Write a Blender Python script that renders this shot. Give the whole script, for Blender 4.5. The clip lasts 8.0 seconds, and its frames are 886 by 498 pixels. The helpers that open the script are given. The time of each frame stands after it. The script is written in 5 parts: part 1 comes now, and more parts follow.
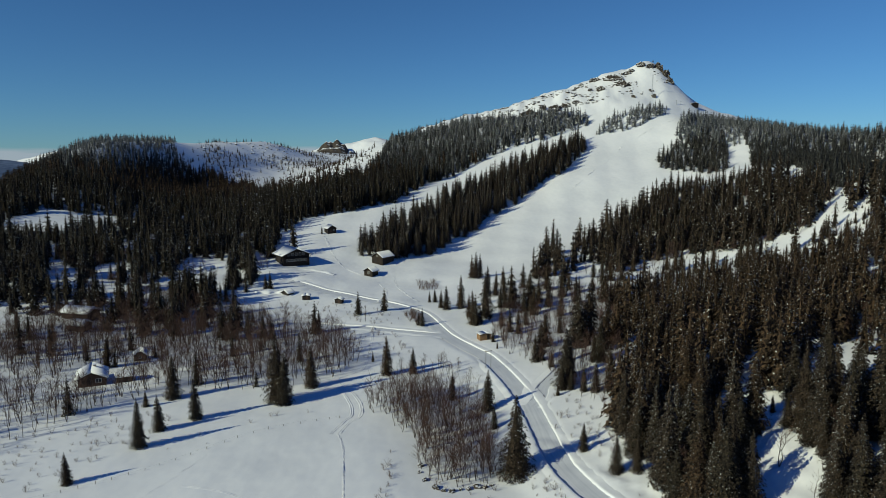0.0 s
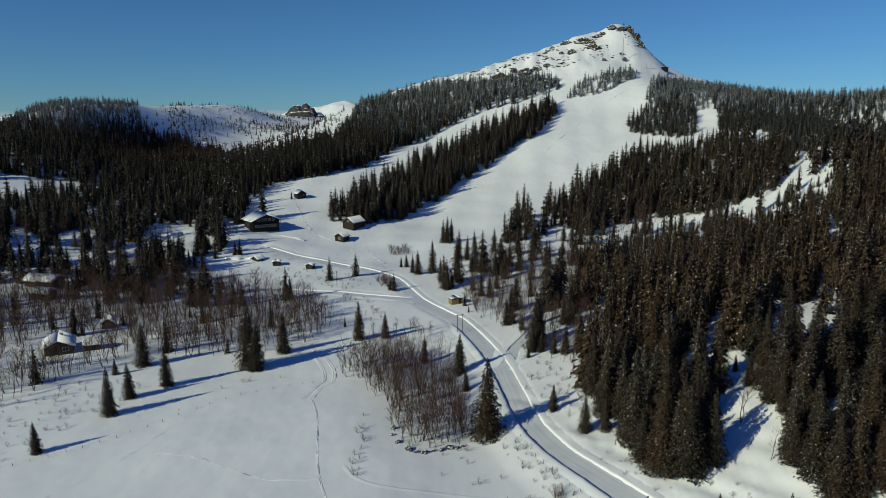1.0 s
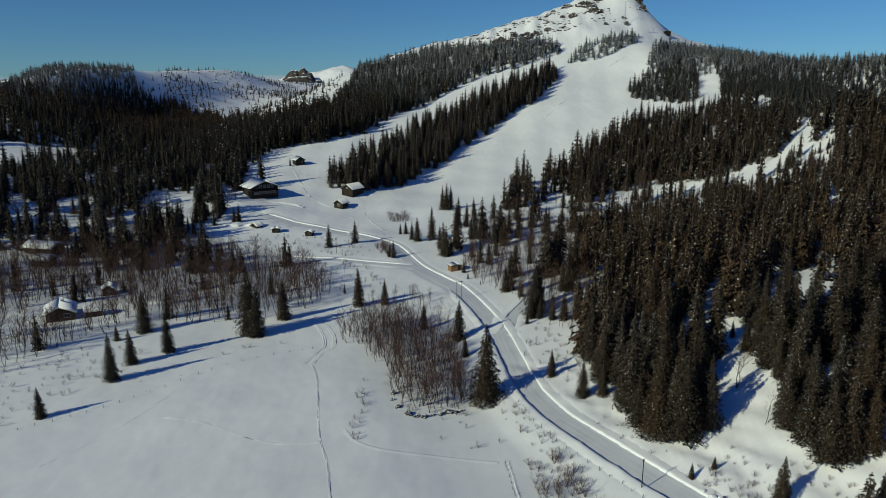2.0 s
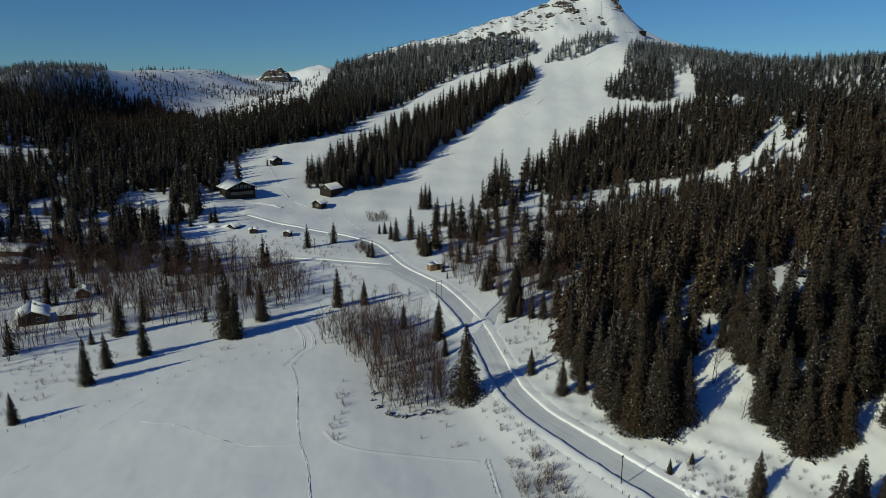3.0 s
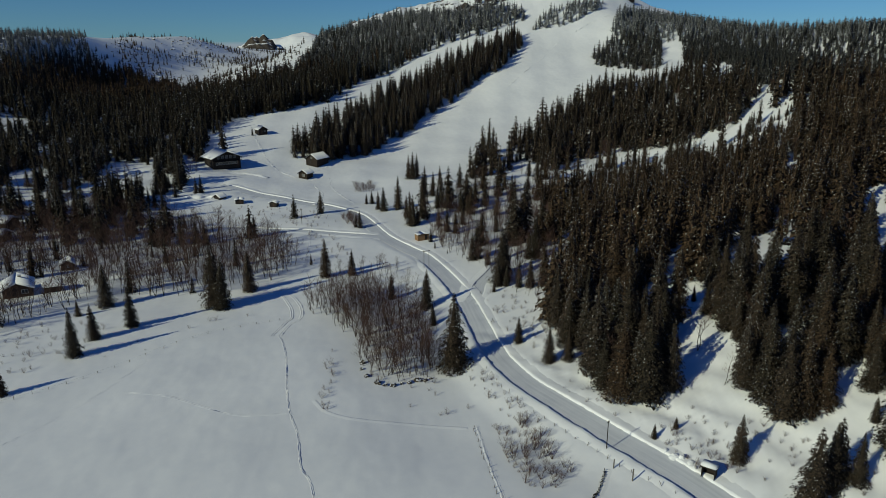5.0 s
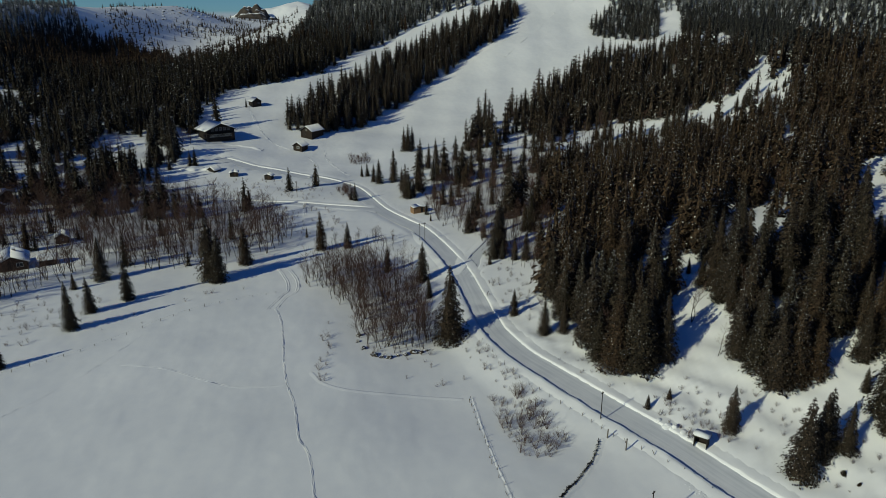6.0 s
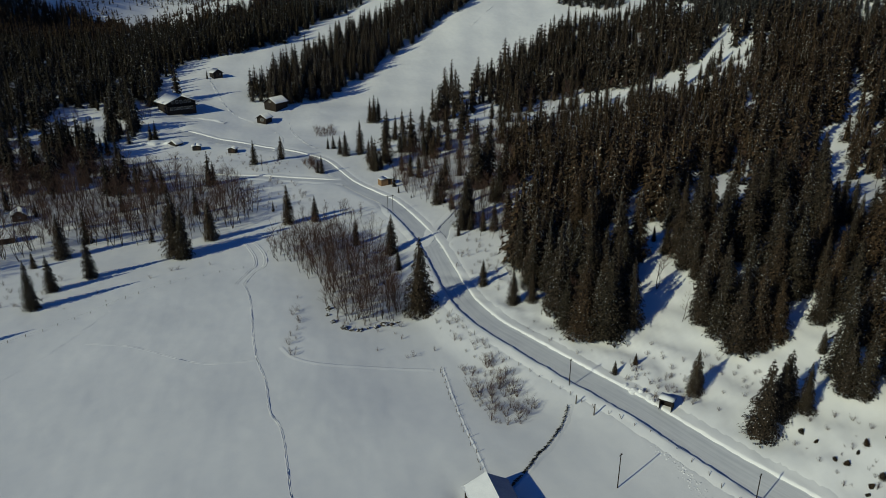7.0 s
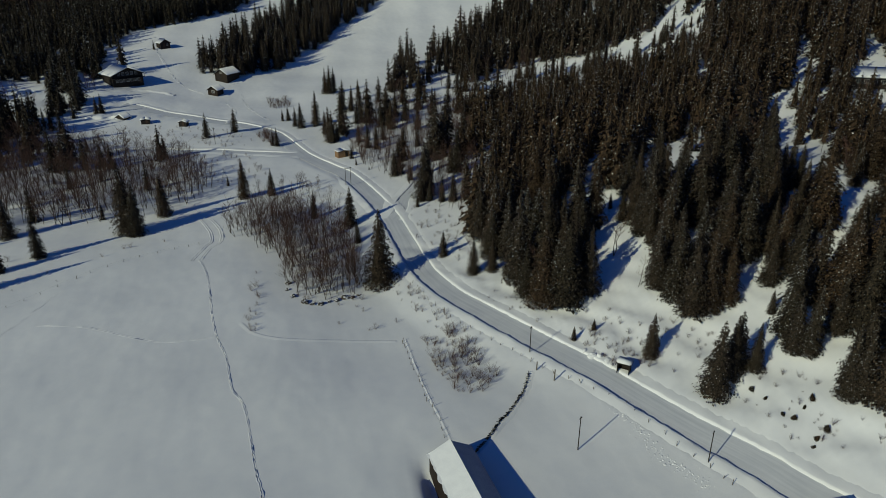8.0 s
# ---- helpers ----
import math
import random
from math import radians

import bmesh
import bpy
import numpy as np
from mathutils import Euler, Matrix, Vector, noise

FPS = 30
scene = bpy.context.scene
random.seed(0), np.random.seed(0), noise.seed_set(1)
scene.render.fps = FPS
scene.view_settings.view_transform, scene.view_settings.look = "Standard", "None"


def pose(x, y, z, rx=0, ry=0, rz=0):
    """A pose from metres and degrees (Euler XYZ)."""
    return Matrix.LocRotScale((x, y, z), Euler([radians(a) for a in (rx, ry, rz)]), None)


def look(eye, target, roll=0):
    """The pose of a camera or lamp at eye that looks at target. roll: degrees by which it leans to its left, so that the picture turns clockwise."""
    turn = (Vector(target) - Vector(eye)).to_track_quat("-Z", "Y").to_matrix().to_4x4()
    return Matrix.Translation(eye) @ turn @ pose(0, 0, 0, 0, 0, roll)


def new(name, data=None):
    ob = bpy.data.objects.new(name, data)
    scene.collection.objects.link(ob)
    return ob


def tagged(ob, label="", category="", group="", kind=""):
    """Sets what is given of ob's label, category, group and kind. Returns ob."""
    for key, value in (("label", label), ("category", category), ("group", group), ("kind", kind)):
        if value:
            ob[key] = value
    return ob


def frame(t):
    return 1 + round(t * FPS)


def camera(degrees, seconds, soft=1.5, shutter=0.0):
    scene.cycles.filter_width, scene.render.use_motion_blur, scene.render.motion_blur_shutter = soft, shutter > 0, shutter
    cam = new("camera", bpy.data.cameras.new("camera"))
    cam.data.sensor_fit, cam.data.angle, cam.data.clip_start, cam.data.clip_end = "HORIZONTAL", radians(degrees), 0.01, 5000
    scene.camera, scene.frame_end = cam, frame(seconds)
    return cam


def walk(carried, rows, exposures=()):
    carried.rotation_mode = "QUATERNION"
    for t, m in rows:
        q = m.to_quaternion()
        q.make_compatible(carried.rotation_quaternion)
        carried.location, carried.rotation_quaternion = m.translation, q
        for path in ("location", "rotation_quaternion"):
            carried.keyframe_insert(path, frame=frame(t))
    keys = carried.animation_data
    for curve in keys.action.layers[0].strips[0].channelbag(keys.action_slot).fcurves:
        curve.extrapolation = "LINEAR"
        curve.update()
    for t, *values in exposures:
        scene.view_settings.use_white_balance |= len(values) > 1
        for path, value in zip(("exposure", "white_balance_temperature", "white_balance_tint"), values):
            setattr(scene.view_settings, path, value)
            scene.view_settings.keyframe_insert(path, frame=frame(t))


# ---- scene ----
cam = camera(66.09, 8.0, soft=0.45)

# The camera hovers in one place: seconds, yaw, pitch, roll.
EYE = (0.0, 0.0, 55.0)
PATH = [(0, -0.00, -7.40, 0.00), (0.2, -0.31, -7.59, 0.09), (0.5, -1.41, -8.43, 0.11), (0.7, -1.83, -9.21, 0.12), (1, -2.44, -10.36, 0.04),
        (1.2, -2.44, -11.12, 0.02), (1.5, -2.47, -12.26, 0.05), (1.7, -2.47, -13.02, 0.06), (2.8, -3.61, -13.22, 0.04), (3, -4.30, -13.18, 0.03),
        (3.2, -4.91, -13.16, -0.00), (3.5, -5.04, -13.26, -0.03), (4, -5.02, -13.56, -0.03), (4.2, -5.01, -13.93, -0.01), (4.5, -4.99, -14.60, -0.01),
        (4.7, -5.12, -15.05, 0.01), (5.8, -5.75, -17.55, 0.01), (6, -5.75, -18.02, 0.04), (6.2, -5.74, -18.49, 0.03), (6.5, -7.44, -19.18, 0.08),
        (6.7, -8.51, -19.68, -0.01), (7, -8.54, -20.39, 0.01), (7.2, -8.54, -20.89, 0.03), (7.5, -8.52, -21.60, 0.03), (7.7, -8.56, -22.11, 0.03),
        (7.8, -9.06, -22.31, 0.12), (7.9, -10.55, -22.56, 0.11), (8, -12.18, -22.81, 0.10)]
EXPOSURES = [(0.0, 0.10), (1.5, -0.03), (3.5, -0.2), (6.5, -0.36), (8.0, -0.47)]
walk(cam, [(t, pose(*EYE, 90 + p, 0, y) @ pose(0, 0, 0, 0, 0, r)) for t, y, p, r in PATH], EXPOSURES)

# ---- light ----
SUN_TURN, SUN_HEIGHT = 238.0, 26.0      # compass turn from +y towards +x, and height, in degrees
world = bpy.data.worlds.new("winter_sky")
scene.world = world
world.use_nodes = True
wn, wl = world.node_tree.nodes, world.node_tree.links
sky = wn.new("ShaderNodeTexSky")
sky.sky_type, sky.sun_disc = "NISHITA", False
sky.sun_elevation, sky.sun_rotation = radians(SUN_HEIGHT), radians(SUN_TURN)
sky.altitude, sky.air_density, sky.dust_density, sky.ozone_density = 1500.0, 1.0, 0.0, 5.0
wn["Background"].inputs["Strength"].default_value = 0.055
deep = wn.new("ShaderNodeMix")
deep.data_type, deep.blend_type = "RGBA", "MULTIPLY"
deep.inputs["Factor"].default_value = 1.0
wl.new(sky.outputs[0], deep.inputs["A"])
# A low bank of cloud along the horizon.
way = wn.new("ShaderNodeTexCoord")
split = wn.new("ShaderNodeSeparateXYZ")
wl.new(way.outputs["Generated"], split.inputs[0])
# The clear sky deepens to a dark mountain blue overhead.
lift = wn.new("ShaderNodeMapRange")
lift.inputs["From Min"].default_value, lift.inputs["From Max"].default_value = 0.22, 0.8
wl.new(split.outputs["Z"], lift.inputs["Value"])
dome = wn.new("ShaderNodeMix")
dome.data_type = "RGBA"
dome.inputs["A"].default_value, dome.inputs["B"].default_value = (0.56, 0.93, 1.18, 1.0), (0.15, 0.62, 1.33, 1.0)
wl.new(lift.outputs["Result"], dome.inputs["Factor"])
wl.new(dome.outputs["Result"], deep.inputs["B"])
squeeze = wn.new("ShaderNodeMapping")
squeeze.inputs["Scale"].default_value = (4.0, 4.0, 42.0)
wl.new(way.outputs["Generated"], squeeze.inputs["Vector"])
puff = wn.new("ShaderNodeTexNoise")
puff.inputs["Scale"].default_value, puff.inputs["Detail"].default_value = 1.6, 5.0
wl.new(squeeze.outputs["Vector"], puff.inputs["Vector"])
rise = wn.new("ShaderNodeMath")
rise.operation = "MULTIPLY_ADD"
rise.inputs[1].default_value = -34.0
wl.new(split.outputs["Z"], rise.inputs[0])
wl.new(puff.outputs["Fac"], rise.inputs[2])
edge = wn.new("ShaderNodeMapRange")
edge.inputs["From Min"].default_value, edge.inputs["From Max"].default_value = -0.16, 0.12
edge.inputs["To Max"].default_value = 0.85
wl.new(rise.outputs[0], edge.inputs["Value"])
bank = wn.new("ShaderNodeMix")
bank.data_type = "RGBA"
bank.inputs["B"].default_value = (5.6, 6.6, 7.6, 1.0)
wl.new(edge.outputs["Result"], bank.inputs["Factor"])
wl.new(deep.outputs["Result"], bank.inputs["A"])
wl.new(bank.outputs["Result"], wn["Background"].inputs["Color"])

sun = new("sun", bpy.data.lights.new("sun", "SUN"))
sun.data.energy, sun.data.angle, sun.data.color = 3.2, radians(0.53), (0.985, 1.0, 0.72)
a, e = radians(SUN_TURN), radians(SUN_HEIGHT)
sun.matrix_world = look((math.sin(a) * math.cos(e), math.cos(a) * math.cos(e), math.sin(e)), (0, 0, 0))


# ---- materials ----
def material(name, rough=0.7, metal=0.0, spec=0.3):
    m = bpy.data.materials.new(name)
    m.use_nodes = True
    b = m.node_tree.nodes["Principled BSDF"]
    b.inputs["Roughness"].default_value, b.inputs["Metallic"].default_value = rough, metal
    b.inputs["Specular IOR Level"].default_value = spec
    return m, m.node_tree.nodes, m.node_tree.links, b


def noise_node(n, l, scale, detail=4.0, rough=0.55, coord=None, stretch=None):
    t = n.new("ShaderNodeTexNoise")
    t.inputs["Scale"].default_value, t.inputs["Detail"].default_value, t.inputs["Roughness"].default_value = scale, detail, rough
    if coord is None:
        coord = n.new("ShaderNodeTexCoord").outputs["Object"]
    if stretch:
        mp = n.new("ShaderNodeMapping")
        mp.inputs["Scale"].default_value = stretch
        l.new(coord, mp.inputs["Vector"])
        coord = mp.outputs["Vector"]
    l.new(coord, t.inputs["Vector"])
    return t.outputs["Fac"]


def ramp(n, l, fac, stops):
    r = n.new("ShaderNodeValToRGB")
    while len(r.color_ramp.elements) < len(stops):
        r.color_ramp.elements.new(0.5)
    for el, (at, c) in zip(r.color_ramp.elements, stops):
        el.position, el.color = at, (*c, 1.0)
    l.new(fac, r.inputs["Fac"])
    return r.outputs["Color"]


def blend(n, l, fac, c1, c2, mode="MIX"):
    m = n.new("ShaderNodeMix")
    m.data_type, m.blend_type = "RGBA", mode
    for socket, value in ((m.inputs["Factor"], fac), (m.inputs["A"], c1), (m.inputs["B"], c2)):
        if isinstance(value, (int, float)):
            socket.default_value = value
        elif isinstance(value, tuple):
            socket.default_value = (*value, 1.0)
        else:
            l.new(value, socket)
    return m.outputs["Result"]


def bump(n, l, b, fac, strength, distance, before=None):
    p = n.new("ShaderNodeBump")
    p.inputs["Strength"].default_value, p.inputs["Distance"].default_value = strength, distance
    l.new(fac, p.inputs["Height"])
    if before:
        l.new(before, p.inputs["Normal"])
    l.new(p.outputs["Normal"], b.inputs["Normal"])
    return p.outputs["Normal"]


def two_tone(name, c1, c2, scale, rough=0.7, strength=0.3, distance=0.02, fine=8.0, stretch=None, spec=0.3, metal=0.0):
    """A plain worn surface: two colours in patches, and a fine relief."""
    m, n, l, b = material(name, rough, metal, spec)
    big = noise_node(n, l, scale, 5.0, stretch=stretch)
    small = noise_node(n, l, scale * fine, 3.0, stretch=stretch)
    mix = n.new("ShaderNodeMath")
    mix.operation = "MULTIPLY_ADD"
    l.new(small, mix.inputs[0])
    mix.inputs[1].default_value = 0.5
    l.new(big, mix.inputs[2])
    l.new(ramp(n, l, mix.outputs[0], [(0.55, c1), (0.95, c2)]), b.inputs["Base Color"])
    bump(n, l, b, small, strength, distance)
    return m


def snow_material():
    m, n, l, b = material("wind_packed_snow", 0.55, 0.0, 0.25)
    drift = noise_node(n, l, 0.035, 5.0, 0.5)
    crust = noise_node(n, l, 0.45, 6.0, 0.6, stretch=(1.0, 0.85, 1.0))
    grain = noise_node(n, l, 5.0, 4.0, 0.6)
    tone = ramp(n, l, drift, [(0.3, (0.70, 0.715, 0.735)), (0.7, (0.86, 0.865, 0.87))])
    l.new(blend(n, l, 0.35, tone, ramp(n, l, crust, [(0.35, (0.78, 0.79, 0.82)), (0.6, (0.88, 0.88, 0.88))])), b.inputs["Base Color"])
    wave = noise_node(n, l, 0.075, 3.0, 0.5, stretch=(1.0, 0.6, 1.0))
    swell = bump(n, l, b, wave, 0.6, 0.9)
    first = bump(n, l, b, crust, 0.18, 0.12, swell)
    bump(n, l, b, grain, 0.2, 0.03, first)
    return m


def road_material():
    m, n, l, b = material("packed_road_snow", 0.5, 0.0, 0.3)
    uv = n.new("ShaderNodeUVMap").outputs["UV"]
    streak = noise_node(n, l, 1.0, 4.0, 0.6, uv, (2.2, 0.06, 1.0))
    patch = noise_node(n, l, 0.35, 4.0)
    tone = ramp(n, l, streak, [(0.35, (0.50, 0.52, 0.56)), (0.65, (0.66, 0.67, 0.70))])
    l.new(blend(n, l, 0.3, tone, ramp(n, l, patch, [(0.3, (0.5, 0.52, 0.56)), (0.7, (0.72, 0.73, 0.75))])), b.inputs["Base Color"])
    bump(n, l, b, streak, 0.2, 0.05)
    return m


def needle_material(name, dark, light, frost=0.0):
    m, n, l, b = material(name, 0.75, 0.0, 0.15)
    geo = n.new("ShaderNodeNewGeometry")
    info = n.new("ShaderNodeObjectInfo")
    isle = ramp(n, l, geo.outputs["Random Per Island"], [(0.0, dark), (1.0, light)])
    tint = ramp(n, l, info.outputs["Random"], [(0.0, (0.75, 0.8, 0.75)), (0.5, (1, 1, 1)), (1.0, (1.25, 1.05, 0.85))])
    col = blend(n, l, 1.0, isle, tint, "MULTIPLY")
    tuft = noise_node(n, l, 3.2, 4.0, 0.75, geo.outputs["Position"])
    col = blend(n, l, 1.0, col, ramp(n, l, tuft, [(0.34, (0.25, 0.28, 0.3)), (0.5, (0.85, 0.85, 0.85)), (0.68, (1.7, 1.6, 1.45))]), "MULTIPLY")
    bump(n, l, b, tuft, 0.4, 0.3)
    if frost:
        speck = ramp(n, l, noise_node(n, l, 1.6, 4.0, 0.7), [(0.42, (0, 0, 0)), (0.62, (1, 1, 1))])
        fac = n.new("ShaderNodeMath")
        fac.operation = "MULTIPLY"
        l.new(speck, fac.inputs[0])
        fac.inputs[1].default_value = frost
        col = blend(n, l, fac.outputs[0], col, (0.68, 0.71, 0.76))
    l.new(col, b.inputs["Base Color"])
    return m


def rock_material(name="mountain_rock", lie_from=0.88):
    m, n, l, b = material(name, 0.85)
    big, small = noise_node(n, l, 0.12, 6.0, 0.65), noise_node(n, l, 0.9, 6.0, 0.65)
    col = ramp(n, l, big, [(0.3, (0.020, 0.017, 0.015)), (0.5, (0.050, 0.039, 0.032)), (0.7, (0.10, 0.076, 0.058))])
    col = blend(n, l, 0.5, col, ramp(n, l, small, [(0.3, (0.025, 0.023, 0.021)), (0.7, (0.11, 0.088, 0.072))]))
    up = n.new("ShaderNodeSeparateXYZ")
    l.new(n.new("ShaderNodeNewGeometry").outputs["Normal"], up.inputs[0])
    lie = n.new("ShaderNodeMath")
    lie.operation = "MULTIPLY_ADD"
    l.new(small, lie.inputs[0])
    lie.inputs[1].default_value = 0.7
    l.new(up.outputs["Z"], lie.inputs[2])
    cover = n.new("ShaderNodeMapRange")
    cover.inputs["From Min"].default_value, cover.inputs["From Max"].default_value = lie_from, lie_from + 0.10
    l.new(lie.outputs[0], cover.inputs["Value"])
    l.new(blend(n, l, cover.outputs["Result"], col, (0.84, 0.85, 0.87)), b.inputs["Base Color"])
    bump(n, l, b, small, 0.8, 0.8)
    return m


SNOW = snow_material()
ROAD_SNOW = road_material()
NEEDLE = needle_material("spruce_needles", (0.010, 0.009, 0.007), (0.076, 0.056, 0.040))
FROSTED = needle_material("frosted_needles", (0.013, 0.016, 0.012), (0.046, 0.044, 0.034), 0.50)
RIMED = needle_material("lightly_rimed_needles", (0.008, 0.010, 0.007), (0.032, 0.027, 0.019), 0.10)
TREE_SNOW = two_tone("snow_on_branches", (0.78, 0.79, 0.81), (0.86, 0.87, 0.88), 1.0, 0.6, 0.08)
BARK = two_tone("spruce_bark", (0.05, 0.038, 0.028), (0.11, 0.085, 0.065), 4.0, 0.9)
BIRCH = two_tone("birch_bark", (0.035, 0.025, 0.022), (0.095, 0.07, 0.06), 3.0, 0.85)
TWIG = two_tone("birch_twigs", (0.043, 0.023, 0.018), (0.122, 0.065, 0.048), 1.2, 0.85)
ROCK = rock_material()
BARE_ROCK = rock_material("steep_bare_rock", 1.06)
DARK_WOOD = two_tone("dark_stained_timber", (0.010, 0.008, 0.007), (0.030, 0.022, 0.018), 1.2, 0.8, stretch=(1, 1, 6))
BROWN_WOOD = two_tone("brown_weathered_timber", (0.028, 0.017, 0.012), (0.075, 0.043, 0.028), 1.2, 0.8, stretch=(1, 1, 6))
OLD_WOOD = two_tone("old_brown_timber", (0.010, 0.007, 0.005), (0.034, 0.022, 0.015), 1.2, 0.85, stretch=(1, 6, 1))
GREY_WOOD = two_tone("grey_weathered_timber", (0.07, 0.06, 0.05), (0.17, 0.15, 0.13), 1.5, 0.85, stretch=(1, 1, 6))
FRESH_WOOD = two_tone("fresh_pine_boards", (0.16, 0.09, 0.045), (0.28, 0.17, 0.09), 1.5, 0.75, stretch=(1, 1, 6))
STONE = two_tone("grey_foundation_stone", (0.12, 0.115, 0.11), (0.25, 0.24, 0.23), 1.5, 0.9)
ROOF_TIN = two_tone("blue_grey_roof_sheet", (0.24, 0.28, 0.36), (0.33, 0.37, 0.44), 0.6, 0.5, 0.1, spec=0.5)
TRIM = two_tone("pale_window_trim", (0.34, 0.33, 0.31), (0.48, 0.47, 0.45), 2.0, 0.6)
STEEL = two_tone("galvanised_steel", (0.25, 0.26, 0.27), (0.38, 0.39, 0.40), 3.0, 0.45, metal=0.7)
# The blue of distant haze is mixed into the colour of these woods.
HAZY_WOODS = two_tone("haze_tinted_woods", (0.025, 0.05, 0.11), (0.09, 0.13, 0.22), 0.004, 0.9, 0.0)
glass, gn, gl, gb = material("window_glass", 0.06, 0.0, 0.6)
gb.inputs["Base Color"].default_value = (0.02, 0.024, 0.03, 1)


# ---- mesh helpers ----
def mesh(name, verts, faces, materials, index=None, smooth=False):
    me = bpy.data.meshes.new(name)
    me.from_pydata([tuple(v) for v in verts] if not isinstance(verts, np.ndarray) else verts.tolist(), [], faces.tolist() if isinstance(faces, np.ndarray) else faces)
    for m in materials if isinstance(materials, (list, tuple)) else [materials]:
        me.materials.append(m)
    if index is not None:
        me.polygons.foreach_set("material_index", np.asarray(index, dtype=np.int32))
    if smooth:
        me.polygons.foreach_set("use_smooth", np.ones(len(me.polygons), dtype=bool))
    me.update()
    return me


def triangles(name, verts, tris, materials, index=None, normals=None):
    """A large mesh of triangles, straight from arrays; normals, where given, shade each corner."""
    me = bpy.data.meshes.new(name)
    count = len(tris)
    me.vertices.add(len(verts))
    me.vertices.foreach_set("co", np.ascontiguousarray(verts, dtype=np.float32).ravel())
    me.loops.add(3 * count)
    me.loops.foreach_set("vertex_index", np.ascontiguousarray(tris, dtype=np.int32).ravel())
    me.polygons.add(count)
    me.polygons.foreach_set("loop_start", np.arange(0, 3 * count, 3, dtype=np.int32))
    for m in materials:
        me.materials.append(m)
    if index is not None:
        me.polygons.foreach_set("material_index", np.ascontiguousarray(index, dtype=np.int32))
    me.update(calc_edges=True)
    if normals is not None:
        me.polygons.foreach_set("use_smooth", np.ones(count, dtype=bool))
        me.normals_split_custom_set_from_vertices(normals)
    return me


def part(name, bm, mat, parent=None, label="", smooth=False):
    me = bpy.data.meshes.new(name)
    if smooth:
        for f in bm.faces:
            f.smooth = True
    bm.to_mesh(me)
    bm.free()
    me.materials.append(mat)
    ob = new(name, me)
    ob.parent = parent
    return tagged(ob, label)


def child(name, me, parent, m=None, label=""):
    ob = new(name, me)
    ob.parent = parent
    if m is not None:
        ob.matrix_basis = m
    return tagged(ob, label)


def box(bm, x0, x1, y0, y1, z0, z1, bevel=0.0):
    made = bmesh.ops.create_cube(bm, size=1.0)["verts"]
    for v in made:
        v.co = ((x0 + x1) / 2 + v.co.x * (x1 - x0), (y0 + y1) / 2 + v.co.y * (y1 - y0), (z0 + z1) / 2 + v.co.z * (z1 - z0))
    if bevel:
        edges = list({e for v in made for e in v.link_edges})
        bmesh.ops.bevel(bm, geom=edges, offset=bevel, segments=2, affect="EDGES")
    return bm


def boxed(x0, x1, y0, y1, z0, z1, bevel=0.0):
    return box(bmesh.new(), x0, x1, y0, y1, z0, z1, bevel)


def prism(profile, y0, y1):
    """A profile in x and z, drawn out along y."""
    bm = bmesh.new()
    near, far = [bm.verts.new((x, y0, z)) for x, z in profile], [bm.verts.new((x, y1, z)) for x, z in profile]
    bm.faces.new(near)
    bm.faces.new(far[::-1])
    for i in range(len(profile)):
        j = (i + 1) % len(profile)
        bm.faces.new((near[j], near[i], far[i], far[j]))
    bmesh.ops.recalc_face_normals(bm, faces=bm.faces)
    return bm


def rod(bm, p, q, r0, r1, sides=6):
    p, q = Vector(p), Vector(q)
    turn = (q - p).to_track_quat("Z", "Y").to_matrix()
    rings = []
    for c, r in ((p, r0), (q, r1)):
        rings.append([bm.verts.new(c + turn @ Vector((r * math.cos(6.2832 * k / sides), r * math.sin(6.2832 * k / sides), 0))) for k in range(sides)])
    for k in range(sides):
        j = (k + 1) % sides
        bm.faces.new((rings[0][k], rings[0][j], rings[1][j], rings[1][k]))
    bm.faces.new(rings[0][::-1])
    bm.faces.new(rings[1])
    return bm


# ---- the lie of the land ----
# Hills and hollows: height, centre, the two half widths, turn in degrees.
HILLS = [(36.5, 117, 485, 60, 83, -29), (75.2, 173.4, 620.4, 34.9, 49.9, 235), (46.7, -13.5, 650, 150, 64, 56), (45, -282, 827, 43.5, 152, -193),
         (41.6, -208, 1227, 253, 384, -140), (37.8, 326, 376, 59, 408, 14), (17.1, 114.7, 200.5, 36.4, 52.3, 34), (16.5, 105, 65, 28, 79.5, 19)]
SPURS = [(19.4, 167, 534, 28.6, 301, 44.5), (24, 27, 508, 44.6, 176, -35), (30.9, 65.5, 584, 49.5, 80.5, -115), (36.7, 190, 335, 35.7, 95.6, -6),
         (10.6, 80, -50, 28.6, 116, -95), (42.6, -299, 572, 41.6, 165, 18.6), (64.7, 527, 620, 165, 413, 44.5), (106.7, 363, -188, 67.5, 224, 18)]
KNOLLS = [(7, 179, 602, 10, 8, 0), (-9.5, 216, 600, 16, 22, 0), (5, -312, 770, 50, 40, 0), (-3, 46, 50, 14, 30, -38), (-4, 160, 612, 14, 14, 0), (3, 140, 595, 10, 14, 0), (5, -235, 960, 100, 140, 0), (-3.4, 12.6, 57.4, 0.6, 3.6, 7), (-11, 96, 208, 36, 38, 66)]


def smoothstep(a, b, x):
    t = np.clip((x - a) / (b - a), 0, 1)
    return t * t * (3 - 2 * t)


